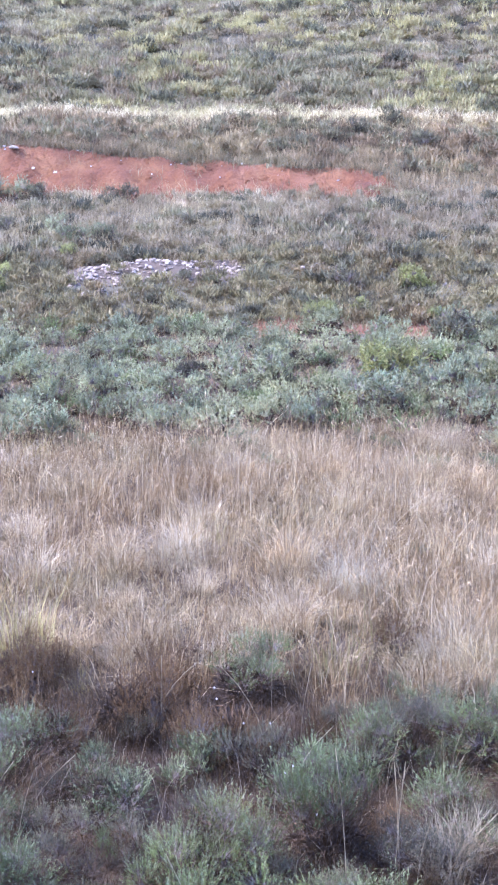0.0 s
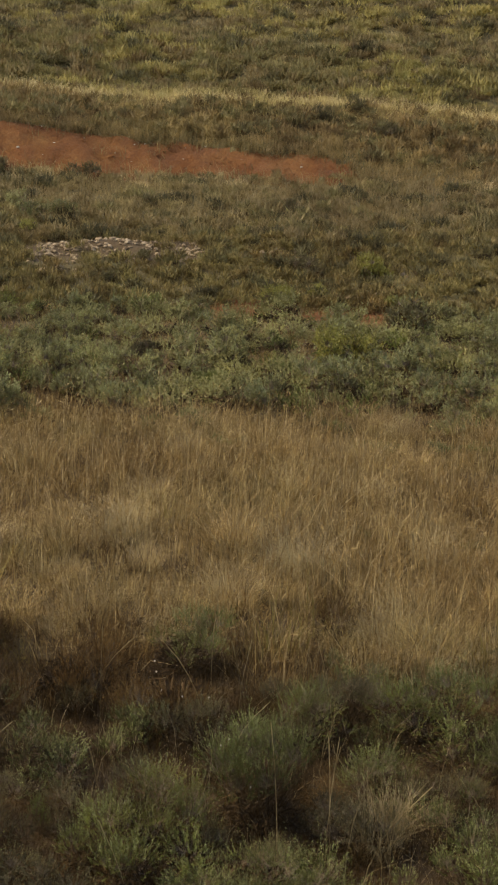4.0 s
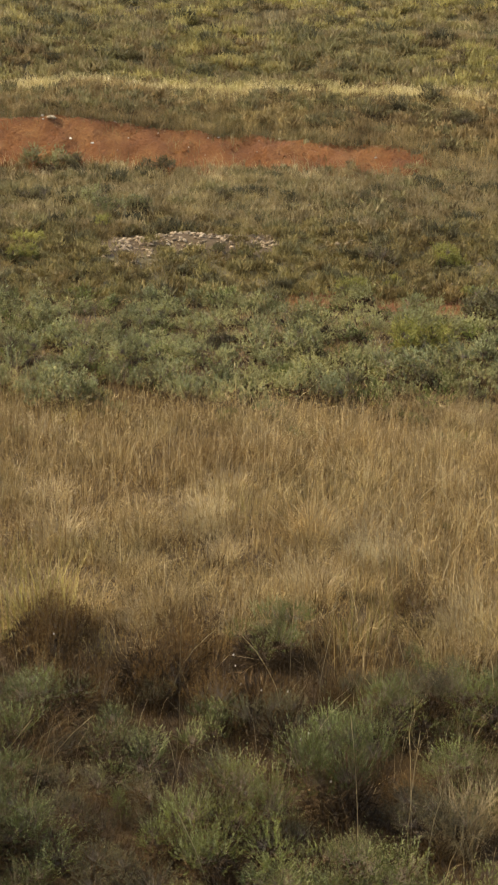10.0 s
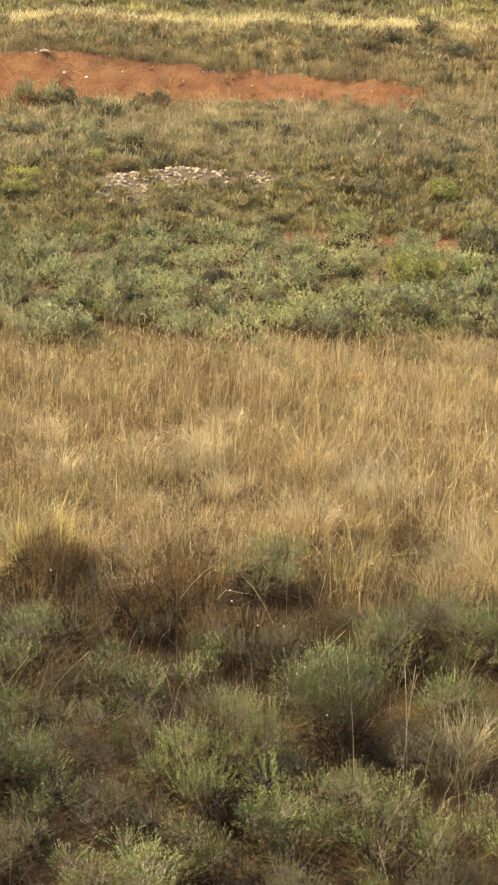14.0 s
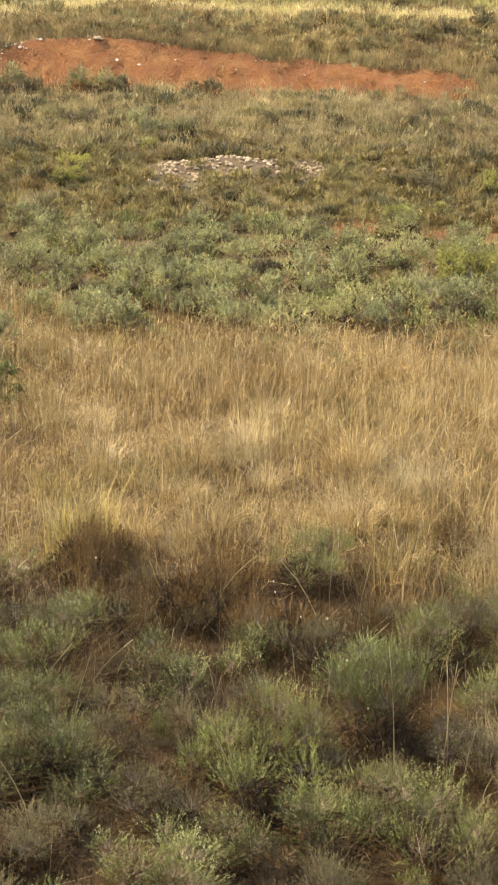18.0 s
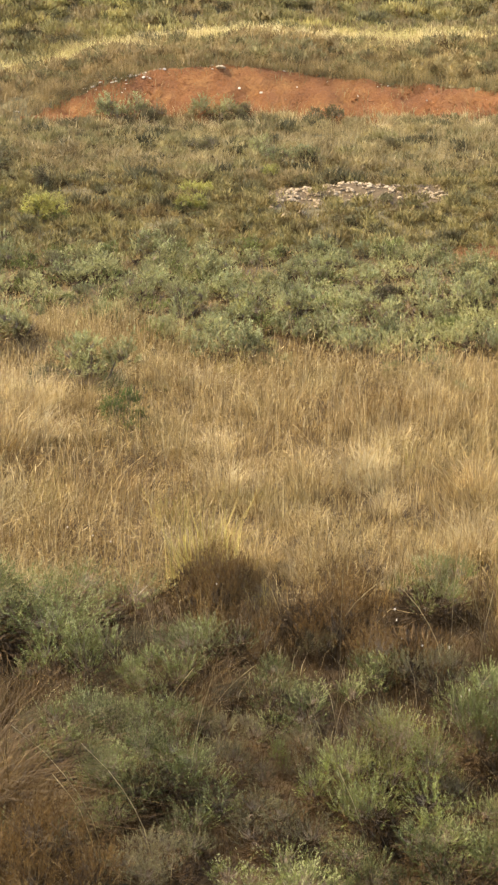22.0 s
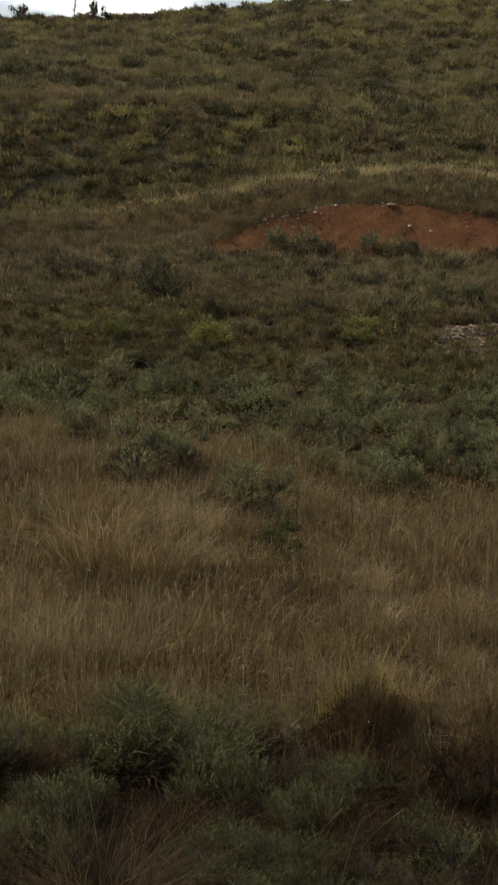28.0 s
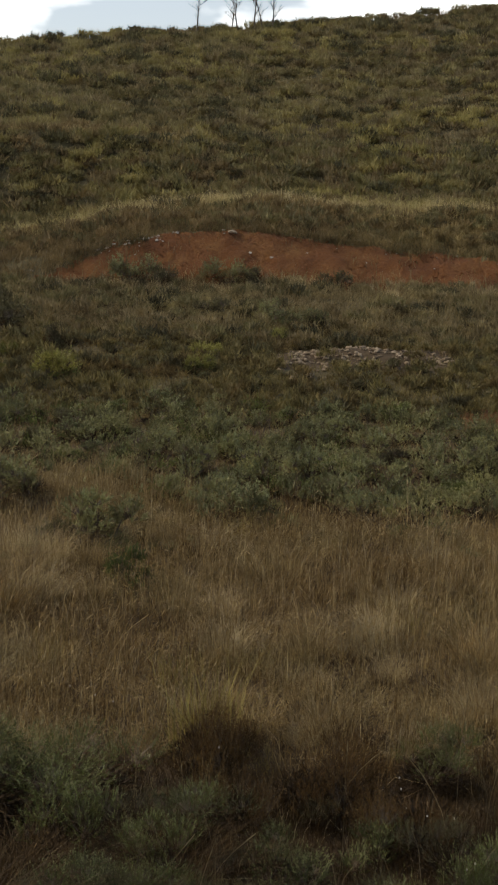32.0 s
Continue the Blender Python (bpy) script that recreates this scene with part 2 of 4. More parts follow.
def stone_material():
    m, nodes, links, bsdf = material("limestone")
    geo = nodes.new("ShaderNodeNewGeometry")
    info = nodes.new("ShaderNodeObjectInfo")
    n = noise_node(nodes, links, 14, 7, 0.65, geo.outputs["Position"])
    r = colour_ramp(nodes, [(0.3, (0.17, 0.13, 0.088)), (0.55, (0.31, 0.25, 0.172)), (0.75, (0.44, 0.37, 0.27))])
    links.new(n.outputs["Fac"], r.inputs["Fac"])
    tint = colour_ramp(nodes, [(0, (0.62, 0.55, 0.48)), (0.5, (1, 0.95, 0.9)), (1, (1.2, 1.2, 1.18))])
    links.new(info.outputs["Random"], tint.inputs["Fac"])
    links.new(blend(nodes, links, 1.0, r.outputs["Color"], tint.outputs["Color"], "MULTIPLY"), bsdf.inputs["Base Color"])
    bump = nodes.new("ShaderNodeBump")
    bump.inputs["Strength"].default_value, bump.inputs["Distance"].default_value = 0.5, 0.02
    links.new(n.outputs["Fac"], bump.inputs["Height"])
    links.new(bump.outputs["Normal"], bsdf.inputs["Normal"])
    bsdf.inputs["Roughness"].default_value = 0.9
    return m


def stone_of(name, stops):
    m, nodes, links, bsdf = material(name)
    geo = nodes.new("ShaderNodeNewGeometry")
    n = noise_node(nodes, links, 14, 7, 0.65, geo.outputs["Position"])
    r = colour_ramp(nodes, stops)
    links.new(n.outputs["Fac"], r.inputs["Fac"])
    links.new(r.outputs["Color"], bsdf.inputs["Base Color"])
    bsdf.inputs["Roughness"].default_value = 0.9
    return m


STONE = stone_material()
WHITE_STONE = stone_of("white_limestone", [(0.3, (0.42, 0.37, 0.3)), (0.7, (0.62, 0.57, 0.5))])


def soil_material(name, stops, scale, bump_size):
    m, nodes, links, bsdf = material(name)
    geo = nodes.new("ShaderNodeNewGeometry")
    big = noise_node(nodes, links, scale, 6, 0.6, geo.outputs["Position"])
    fine = noise_node(nodes, links, scale * 14, 5, 0.65, geo.outputs["Position"])
    r = colour_ramp(nodes, stops)
    links.new(big.outputs["Fac"], r.inputs["Fac"])
    g = colour_ramp(nodes, [(0.25, (0.6, 0.58, 0.55)), (0.75, (1.3, 1.3, 1.28))])
    links.new(fine.outputs["Fac"], g.inputs["Fac"])
    links.new(blend(nodes, links, 1.0, r.outputs["Color"], g.outputs["Color"], "MULTIPLY"), bsdf.inputs["Base Color"])
    bump = nodes.new("ShaderNodeBump")
    bump.inputs["Strength"].default_value, bump.inputs["Distance"].default_value = 0.8, bump_size
    links.new(fine.outputs["Fac"], bump.inputs["Height"])
    links.new(bump.outputs["Normal"], bsdf.inputs["Normal"])
    bsdf.inputs["Roughness"].default_value = 0.95
    return m


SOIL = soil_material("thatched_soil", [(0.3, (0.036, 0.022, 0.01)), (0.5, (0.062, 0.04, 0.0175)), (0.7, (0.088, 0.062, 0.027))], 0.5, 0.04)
RED_EARTH = soil_material("red_earth", [(0.3, (0.138, 0.0485, 0.0138)), (0.5, (0.194, 0.0741, 0.0209)), (0.68, (0.246, 0.114, 0.0379))], 0.9, 0.3)
TURF = soil_material("dry_turf", [(0.3, (0.065, 0.053, 0.024)), (0.5, (0.1, 0.085, 0.038)), (0.7, (0.14, 0.125, 0.052))], 0.3, 0.15)


# ---------------------------------------------------------------- the lie of the land
def wave(x, y, s, k=0.0):
    """A smooth uneven field, about -1 to 1."""
    return (np.sin(x * s + 1.3 * np.sin(y * s * 0.7 + k)) + np.sin(y * s * 1.13 + 1.7 * np.sin(x * s * 0.6 + 2 * k)) + np.sin((x + y) * s * 0.61 + 3 * k)) / 3


def land(x, y):
    """Height of the ground, y being away from the camera and x to the right."""
    x, y = np.asarray(x, float), np.asarray(y, float)
    r = np.maximum(np.hypot(x, y), 0.01)
    a = np.degrees(np.arctan2(x, np.maximum(y, 1e-3)))
    a = np.clip(a, -40, 40)
    lip = np.interp(a, [-21, -17.5, -15.6, -13.5, -11.3, -9.3, -7.2, -5.2, -2.4, 2.6, 6.5, 9.5, 12], [-3.0, -2.75, -2.18, -2.0, -1.47, -1.17, -1.02, -1.0, -1.2, -1.23, -1.33, -1.6, -1.85])
    rim = 5.2 + 62 * np.tan(np.radians(lip))
    face = np.interp(a, [-16, -13.5, -11.4, -9.3, -7, -4.2, -1.2, 2.6, 6.2, 8], [2.2, 2.35, 2.75, 3.1, 3.25, 2.95, 2.65, 2.3, 2.2, 1.95])
    crest = 5.2 + 106 * np.tan(np.radians(np.interp(a, [-25, -21, -15.5, -11, 2.5, 12], [3.6, 4.02, 4.33, 4.8, 5.6, 5.95])))
    foot = 1.35 + 0 * a
    bench = np.interp(a, [-16, -12, -6, -1, 3, 8, 12], [0.75, 0.65, 0.5, 0.5, 0.55, 0.6, 0.6])
    step = np.interp(a, [-22, -12, -7, -2, 12], [7.1, 6.9, 6.5, 6.1, 6.1])
    z = np.zeros_like(r)
    knots = [0, 1.4, 6.2, 8, 34.5, 36, 42.5, 45, 54.4, 56.6, 58, 62, 65.5, 72, 74.5, 106, 112, 170, 5000]
    levels = [3.6 + 0 * a, 3.6 + 0 * a, 0 * a, 0 * a, -0.15 + 0 * a, -0.1 + 0 * a, bench, bench + 0.1, foot, face, face + (rim - face) * 0.22, rim, rim + 0.15, step, step + 0.15,
              crest, crest + 0.5, crest - 6, 0 * a - 2]
    for i in range(len(knots) - 1):
        s = np.clip((r - knots[i]) / (knots[i + 1] - knots[i]), 0, 1)
        inside = (r >= knots[i]) & (r <= knots[i + 1])
        z = np.where(inside, levels[i] + (levels[i + 1] - levels[i]) * s, z)
    z = np.where(r > 5000, -2, z)
    z = z + 0.2 * np.exp(-((r - 42.4) / 0.9) ** 2 - ((a + 2.3) / 2.3) ** 2)
    rough = np.clip((r - 6) / 4, 0, 1)
    z = z + rough * (0.07 * wave(x, y, 0.9) + 0.04 * wave(x, y, 2.7, 1.0))
    z = z + np.clip((r - 66) / 10, 0, 1) * np.clip((140 - r) / 20, 0, 1) * 0.35 * wave(x, y, 0.23, 2.0)
    return z


def mesh_of(name, verts, faces, mats, which=None, smooth=False):
    """A mesh from arrays: verts (n, 3), faces (m, 3) or (m, 4)."""
    me = bpy.data.meshes.new(name)
    verts, faces = np.asarray(verts, np.float32), np.asarray(faces, np.int32)
    k = faces.shape[1]
    me.vertices.add(len(verts))
    me.vertices.foreach_set("co", verts.ravel())
    me.loops.add(faces.size)
    me.loops.foreach_set("vertex_index", faces.ravel())
    me.polygons.add(len(faces))
    me.polygons.foreach_set("loop_start", np.arange(0, faces.size, k, dtype=np.int32))
    for m in mats:
        me.materials.append(m)
    if which is not None:
        me.polygons.foreach_set("material_index", np.asarray(which, np.int32))
    me.polygons.foreach_set("use_smooth", np.full(len(faces), smooth))
    me.update(calc_edges=True)
    me.validate()
    return me


def build_ground():
    rng = np.random.default_rng(3)
    head = np.concatenate([np.linspace(-180, -30, 31)[:-1], np.linspace(-30, 22, 261), np.linspace(22, 180, 33)[1:-1]])
    rad = np.concatenate([[0.02, 0.8, 1.6, 3, 4.5], np.arange(6, 39, 0.3), np.arange(39, 66, 0.18), np.arange(66, 114, 0.6), [118, 125, 140, 170, 220, 300, 450, 700, 1100, 1800, 3000, 4900]])
    H, R = np.meshgrid(np.radians(head), rad)
    X, Y = R * np.sin(H), R * np.cos(H)
    # behind the camera the same land goes on, level with the road bank
    Z = land(X, np.abs(Y))
    Z = np.where((Y < 0) & (R < 200), 3.6 + 0.05 * wave(X, Y, 0.5), Z)
    side = np.clip((np.abs(np.degrees(H)) - 40) / 40, 0, 1)
    Z = np.where(R < 200, Z * (1 - side) + side * np.where(R < 200, 3.6, -2), Z)
    nr, nh = R.shape
    deg = np.degrees(H)
    # lumps and runnels in the bare cut
    cut = np.exp(-((R - 55.6) / 1.3) ** 2)
    Z = Z + cut * (0.10 * wave(X, Y, 3.1, 4.0) + 0.05 * wave(X, Y, 5.3, 7.0) + 0.02 * np.sin(deg * 5.3 + 9 * wave(X, Y, 0.9, 3.0)) + rng.normal(0, 0.05, Z.shape))
    verts = np.stack([X, Y, Z], -1).reshape(-1, 3)
    i, j = np.meshgrid(np.arange(nr - 1), np.arange(nh), indexing="ij")
    j2 = (j + 1) % nh
    faces = np.stack([i * nh + j, i * nh + j2, (i + 1) * nh + j2, (i + 1) * nh + j], -1)
    rc, dc = R[i, j], deg[i, j]
    edge = 0.35 * wave(X[i, j], Y[i, j], 1.9, 2.0) + rng.normal(0, 0.12, rc.shape)
    top = np.interp(dc, [-14.5, -12.8, -9, 2, 6.0, 6.6], [54.7, 56.2, 57.0, 56.7, 56.4, 54.5])
    red = (rc > 54.5 + edge * 1.3) & (rc < top + edge) & (dc > -14.5) & (dc < 6.6)
    low = (np.abs(rc - 35.3 + 0.5 * edge) < 1.1 + edge) & (dc > 0.9) & (dc < 8.8)
    heap = (np.abs(rc - 42) < 1.6) & (np.abs(dc + 2.2) < 3.6)
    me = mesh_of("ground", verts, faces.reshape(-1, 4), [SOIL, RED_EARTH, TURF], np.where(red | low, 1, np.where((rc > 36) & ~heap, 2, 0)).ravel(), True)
    ob = new("ground", me)
    return tagged(ob, "brown thatched hillside soil with a bare red earth cut", "ground", kind="structure")


ground = build_ground()


# ---------------------------------------------------------------- blades and leaves in arrays
def blades(rng, x, y, z, height, width, lean, bend_dir=None, tip=0.25):
    """Grass blades: four corners and a tip each, bent over; gives verts and triangles."""
    n = len(x)
    turn = rng.uniform(0, 2 * np.pi, n)
    fall = rng.uniform(0, 2 * np.pi, n) if bend_dir is None else bend_dir + rng.normal(0, 0.8, n)
    sx, sy = np.cos(turn) * width / 2, np.sin(turn) * width / 2
    fx, fy = np.cos(fall) * lean * height, np.sin(fall) * lean * height
    v = np.zeros((n, 5, 3))
    for k, (s, w) in enumerate(((0, 1), (0, -1), (0.55, 0.8), (0.55, -0.8), (1, 0))):
        v[:, k, 0] = x + sx * w + fx * s * s
        v[:, k, 1] = y + sy * w + fy * s * s
        v[:, k, 2] = z + height * s * (1 - 0.25 * lean * s)
    base = np.arange(n)[:, None] * 5
    f = np.concatenate([base + np.array([0, 1, 3]), base + np.array([0, 3, 2]), base + np.array([2, 3, 4])])
    return v.reshape(-1, 3), f


def stuff(name, parts, mat, label, category):
    vs, fs, at = [], [], 0
    for v, f in parts:
        vs.append(v)
        fs.append(f + at)
        at += len(v)
    ob = new(name, mesh_of(name, np.concatenate(vs), np.concatenate(fs), [mat]))
    return tagged(ob, label, category, kind="stuff")


def polar(rng, n, a0, a1, r0, r1):
    a = np.radians(rng.uniform(a0, a1, n))
    r = np.sqrt(rng.uniform(r0 * r0, r1 * r1, n))
    return r * np.sin(a), r * np.cos(a)


def tufts(rng, x, y, per, spread, height, width, lean, vary=0.35, plume=False, wind=None, fan=False):
    """Tufts at x, y: per blades each, each tuft leaning its own way."""
    n = len(x)
    size = np.clip(rng.normal(1, vary, n), 0.4, 2.0)
    way = rng.uniform(0, 2 * np.pi, n) if wind is None else wind + rng.normal(0, 0.7, n) + 0.9 * wave(x, y, 0.8, 6.0)
    droop = 1.0 if wind is None else np.clip(rng.gamma(1.6, 0.65, n), 0.15, 2.6)[np.repeat(np.arange(n), per)]
    k = np.repeat(np.arange(n), per)
    px = x[k] + rng.normal(0, spread, n * per) * size[k]
    py = y[k] + rng.normal(0, spread, n * per) * size[k]
    h = height * size[k] * rng.uniform(0.4, 1.1, n * per)
    ln = np.abs(rng.normal(lean, lean * 0.6, n * per)) * droop
    fall = way[k]
    if fan:
        # blades fall outward from the heart of their tuft, pulled over by its own lean
        fall = np.arctan2(py - y[k] + 0.6 * spread * np.sin(way[k]), px - x[k] + 0.6 * spread * np.cos(way[k]))
    v, f = blades(rng, px, py, land(px, py) - 0.02, h, width * rng.uniform(0.6, 1.3, n * per), ln, fall)
    if plume:
        tip = v.reshape(-1, 5, 3)[:, 4]
        below = v.reshape(-1, 5, 3)[:, 2:4].mean(1)
        up = (tip - below) / np.linalg.norm(tip - below, axis=1, keepdims=True)
        side = np.cross(up, rng.normal(0, 1, up.shape))
        side /= np.linalg.norm(side, axis=1, keepdims=True) + 1e-9
        w = width * 0.8
        q = np.stack([tip - up * 0.09, tip - up * 0.03 + side * w, tip + up * 0.02, tip - up * 0.03 - side * w], 1).reshape(-1, 3)
        b = np.arange(len(tip))[:, None] * 4 + len(v)
        f = np.concatenate([f, b + np.array([0, 1, 2]), b + np.array([0, 2, 3])])
        v = np.concatenate([v, q])
    return v, f


def unit(v):
    return v / (np.linalg.norm(v, axis=-1, keepdims=True) + 1e-9)


def sprig_leaves(rng, start, way, length, leaves, leaf, wide, rise=0.25):
    """Narrow leaves all round each sprig, shorter towards its tip; gives triangles and their place along the sprig."""
    n = len(start)
    s = rng.uniform(0.12, 1.0, (n, leaves))[..., None]
    p = start[:, None] + way[:, None] * length[:, None, None] * s
    p[..., 2] += rise * length[:, None] * s[..., 0] ** 2
    round_it = unit(np.cross(way[:, None], rng.normal(0, 1, p.shape)))
    d = unit(way[:, None] * 0.75 + round_it * 0.75 + np.array([0, 0, 0.2]))
    side = unit(np.cross(d, rng.normal(0, 0.7, p.shape) + way[:, None] + np.array([0, -0.6, 0.3])))
    size = leaf * rng.uniform(0.6, 1.3, s.shape) * (1.2 - 0.45 * s)
    v = np.stack([p - side * wide / 2, p + side * wide / 2, p + d * size], 2).reshape(-1, 3, 3)
    v[..., 2] = np.maximum(v[..., 2], 0.01)
    return v, s.ravel()


def bush_arrays(rng, radius, height, lobes, sprigs, leaves, leaf, wide, fresh=0.4, leader=0.07, skirt=0.3):
    """Leaves, pale tip leaves, dry under-leaves and stems of one bush whose foot is at the origin."""
    la = rng.uniform(0, 2 * np.pi, lobes)
    lr = radius * np.sqrt(rng.uniform(0.0, 0.5, lobes))
    lr[0] *= 0.3
    ls = radius * rng.uniform(0.27, 0.46, lobes)
    lz = np.maximum(height * rng.uniform(0.5, 1.0, lobes) * (1 - 0.25 * lr / radius) - ls * 0.9, 0.12 * height)
    centre = np.stack([lr * np.cos(la), lr * np.sin(la), lz], -1)

    def shell(n, low, high):
        k = rng.choice(lobes, n, p=ls ** 2 / np.sum(ls ** 2))
        out = unit(rng.normal(0, 1, (n, 3)))
        out[:, 2] = low + (high - low) * rng.uniform(0, 1, n)
        flat = np.sqrt(np.maximum(1 - out[:, 2] ** 2, 0.02))
        ring = unit(out * np.array([1, 1, 0]))
        return k, ring * flat[:, None] + out * np.array([0, 0, 1])

    k, out = shell(sprigs, -0.3, 1.0)
    way = unit(out + np.array([0, 0, 0.65]) + rng.normal(0, 0.22, out.shape))
    start = centre[k] + out * ls[k][:, None] * 0.45
    length = ls[k] * rng.uniform(0.4, 0.8, sprigs) * np.where(rng.uniform(0, 1, sprigs) < leader, 1.7, 1.0)
    v, s = sprig_leaves(rng, start, way, length, leaves, leaf, wide)
    # young leaves on upward sprigs only, where their paler colour doubles as top light
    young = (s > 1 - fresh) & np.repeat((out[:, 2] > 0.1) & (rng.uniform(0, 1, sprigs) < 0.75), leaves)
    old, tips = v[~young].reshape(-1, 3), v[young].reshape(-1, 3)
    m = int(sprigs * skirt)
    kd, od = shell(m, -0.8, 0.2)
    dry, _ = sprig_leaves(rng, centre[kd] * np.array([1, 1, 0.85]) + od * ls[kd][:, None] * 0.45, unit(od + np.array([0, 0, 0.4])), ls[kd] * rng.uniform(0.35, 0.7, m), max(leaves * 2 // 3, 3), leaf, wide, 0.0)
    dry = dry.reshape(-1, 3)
    # stems: a ribbon from the foot to each lobe's heart and one along each sprig
    w = np.array([wide * 0.5, 0, 0])
    foot = rng.normal(0, radius * 0.1, (lobes * 3, 3)) * np.array([1, 1, 0])
    heart = np.repeat(centre, 3, 0) + rng.normal(0, 1, (lobes * 3, 3)) * np.repeat(ls, 3)[:, None] * 0.3
    heart[:, 2] = np.maximum(heart[:, 2], 0.05)
    a = np.concatenate([foot, start - out * ls[k][:, None] * 0.3])
    b = np.concatenate([heart, start + way * length[:, None] * 0.9])
    thick = np.concatenate([np.full(lobes * 3, 3.0), np.full(sprigs, 0.8)])[:, None]
    sv = np.stack([a - w * thick, a + w * thick, b], 1).reshape(-1, 3)
    tri = lambda q: np.arange(len(q)).reshape(-1, 3)
    return (old, tri(old)), (tips, tri(tips)), (dry, tri(dry)), (sv, tri(sv))


def mound_arrays(rng, radius, height, leaves, leaf, wide, lobes=8):
    """A soft rounded bush of many small leaves on swelling lobes, for bushes some way off."""
    la = rng.uniform(0, 2 * np.pi, lobes)
    lr = radius * np.sqrt(rng.uniform(0, 0.5, lobes))
    ls = radius * rng.uniform(0.3, 0.5, lobes)
    lz = np.maximum(height * rng.uniform(0.45, 1.0, lobes) - ls * 0.8, 0.05 * height)
    k = rng.integers(0, lobes, leaves)
    out = rng.normal(0, 1, (leaves, 3))
    out /= np.linalg.norm(out, axis=1, keepdims=True)
    out[:, 2] = np.where(out[:, 2] < -0.3, -out[:, 2], out[:, 2])
    p = np.stack([lr[k] * np.cos(la[k]), lr[k] * np.sin(la[k]), lz[k]], -1) + out * ls[k][:, None] * rng.uniform(0.6, 1.08, (leaves, 1)) * np.array([1, 1, 0.8])
    p[:, 2] = np.maximum(p[:, 2], 0.02)
    d = np.cross(out, rng.normal(0, 1, out.shape))
    d = 0.55 * d / (np.linalg.norm(d, axis=1, keepdims=True) + 1e-9) + 0.5 * out
    d[:, 2] += 0.9
    d /= np.linalg.norm(d, axis=1, keepdims=True)
    side = np.cross(d, out + rng.normal(0, 0.22, out.shape))
    side /= np.linalg.norm(side, axis=1, keepdims=True) + 1e-9
    v = np.stack([p - side * wide / 2, p + side * wide / 2, p + d * leaf * rng.uniform(0.6, 1.4, (leaves, 1))], 1).reshape(-1, 3)
    return v, np.arange(len(v)).reshape(-1, 3)


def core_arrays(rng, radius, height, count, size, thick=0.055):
    """Dead twig slivers crowding a bush's lower heart, coloured dark as its inner shade."""
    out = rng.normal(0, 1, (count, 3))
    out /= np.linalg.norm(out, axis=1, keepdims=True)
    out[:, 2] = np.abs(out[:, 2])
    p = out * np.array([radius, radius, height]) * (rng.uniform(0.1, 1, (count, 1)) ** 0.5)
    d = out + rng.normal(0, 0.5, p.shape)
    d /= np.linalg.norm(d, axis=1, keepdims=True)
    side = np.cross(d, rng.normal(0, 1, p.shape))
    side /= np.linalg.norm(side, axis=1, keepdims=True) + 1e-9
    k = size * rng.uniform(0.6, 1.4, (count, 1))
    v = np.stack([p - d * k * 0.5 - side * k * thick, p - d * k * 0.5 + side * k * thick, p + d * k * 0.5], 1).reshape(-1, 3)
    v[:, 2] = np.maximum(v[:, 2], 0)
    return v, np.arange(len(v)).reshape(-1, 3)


def make_shrub(name, seed, mats, label, group, core=600, **kw):
    """A bush with a foot at the origin: foliage, pale new growth that also paints the lit tops, dry leaves beneath, and
    the twigs that carry them.
    """
    rng = np.random.default_rng(seed)
    old, young, dry, twig = bush_arrays(rng, **kw)
    root = new(name)
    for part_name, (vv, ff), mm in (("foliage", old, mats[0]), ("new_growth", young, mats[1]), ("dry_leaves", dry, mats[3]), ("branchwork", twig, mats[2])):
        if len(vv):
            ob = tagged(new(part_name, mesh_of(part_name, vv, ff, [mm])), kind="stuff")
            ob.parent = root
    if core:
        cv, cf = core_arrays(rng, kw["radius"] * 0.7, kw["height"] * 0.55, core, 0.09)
        tagged(new("dead_wood", mesh_of("dead_wood", cv, cf, [SHADE_TWIG])), kind="stuff").parent = root
    return tagged(root, label, "shrub", group)


def plant_at(proto, x, y, size, turn, tall=1.0, sink=0.03):
    proto.scale = (size, size, size * tall)
    return copy_thing(proto, pose(x, y, float(land(x, y)) - sink, 0, 0, math.degrees(turn)))


def drop_proto(protos):
    for root in protos:
        for o in (*root.children_recursive, root):
            bpy.data.objects.remove(o)


def at(heading, distance):
    return distance * math.sin(radians(heading)), distance * math.cos(radians(heading))


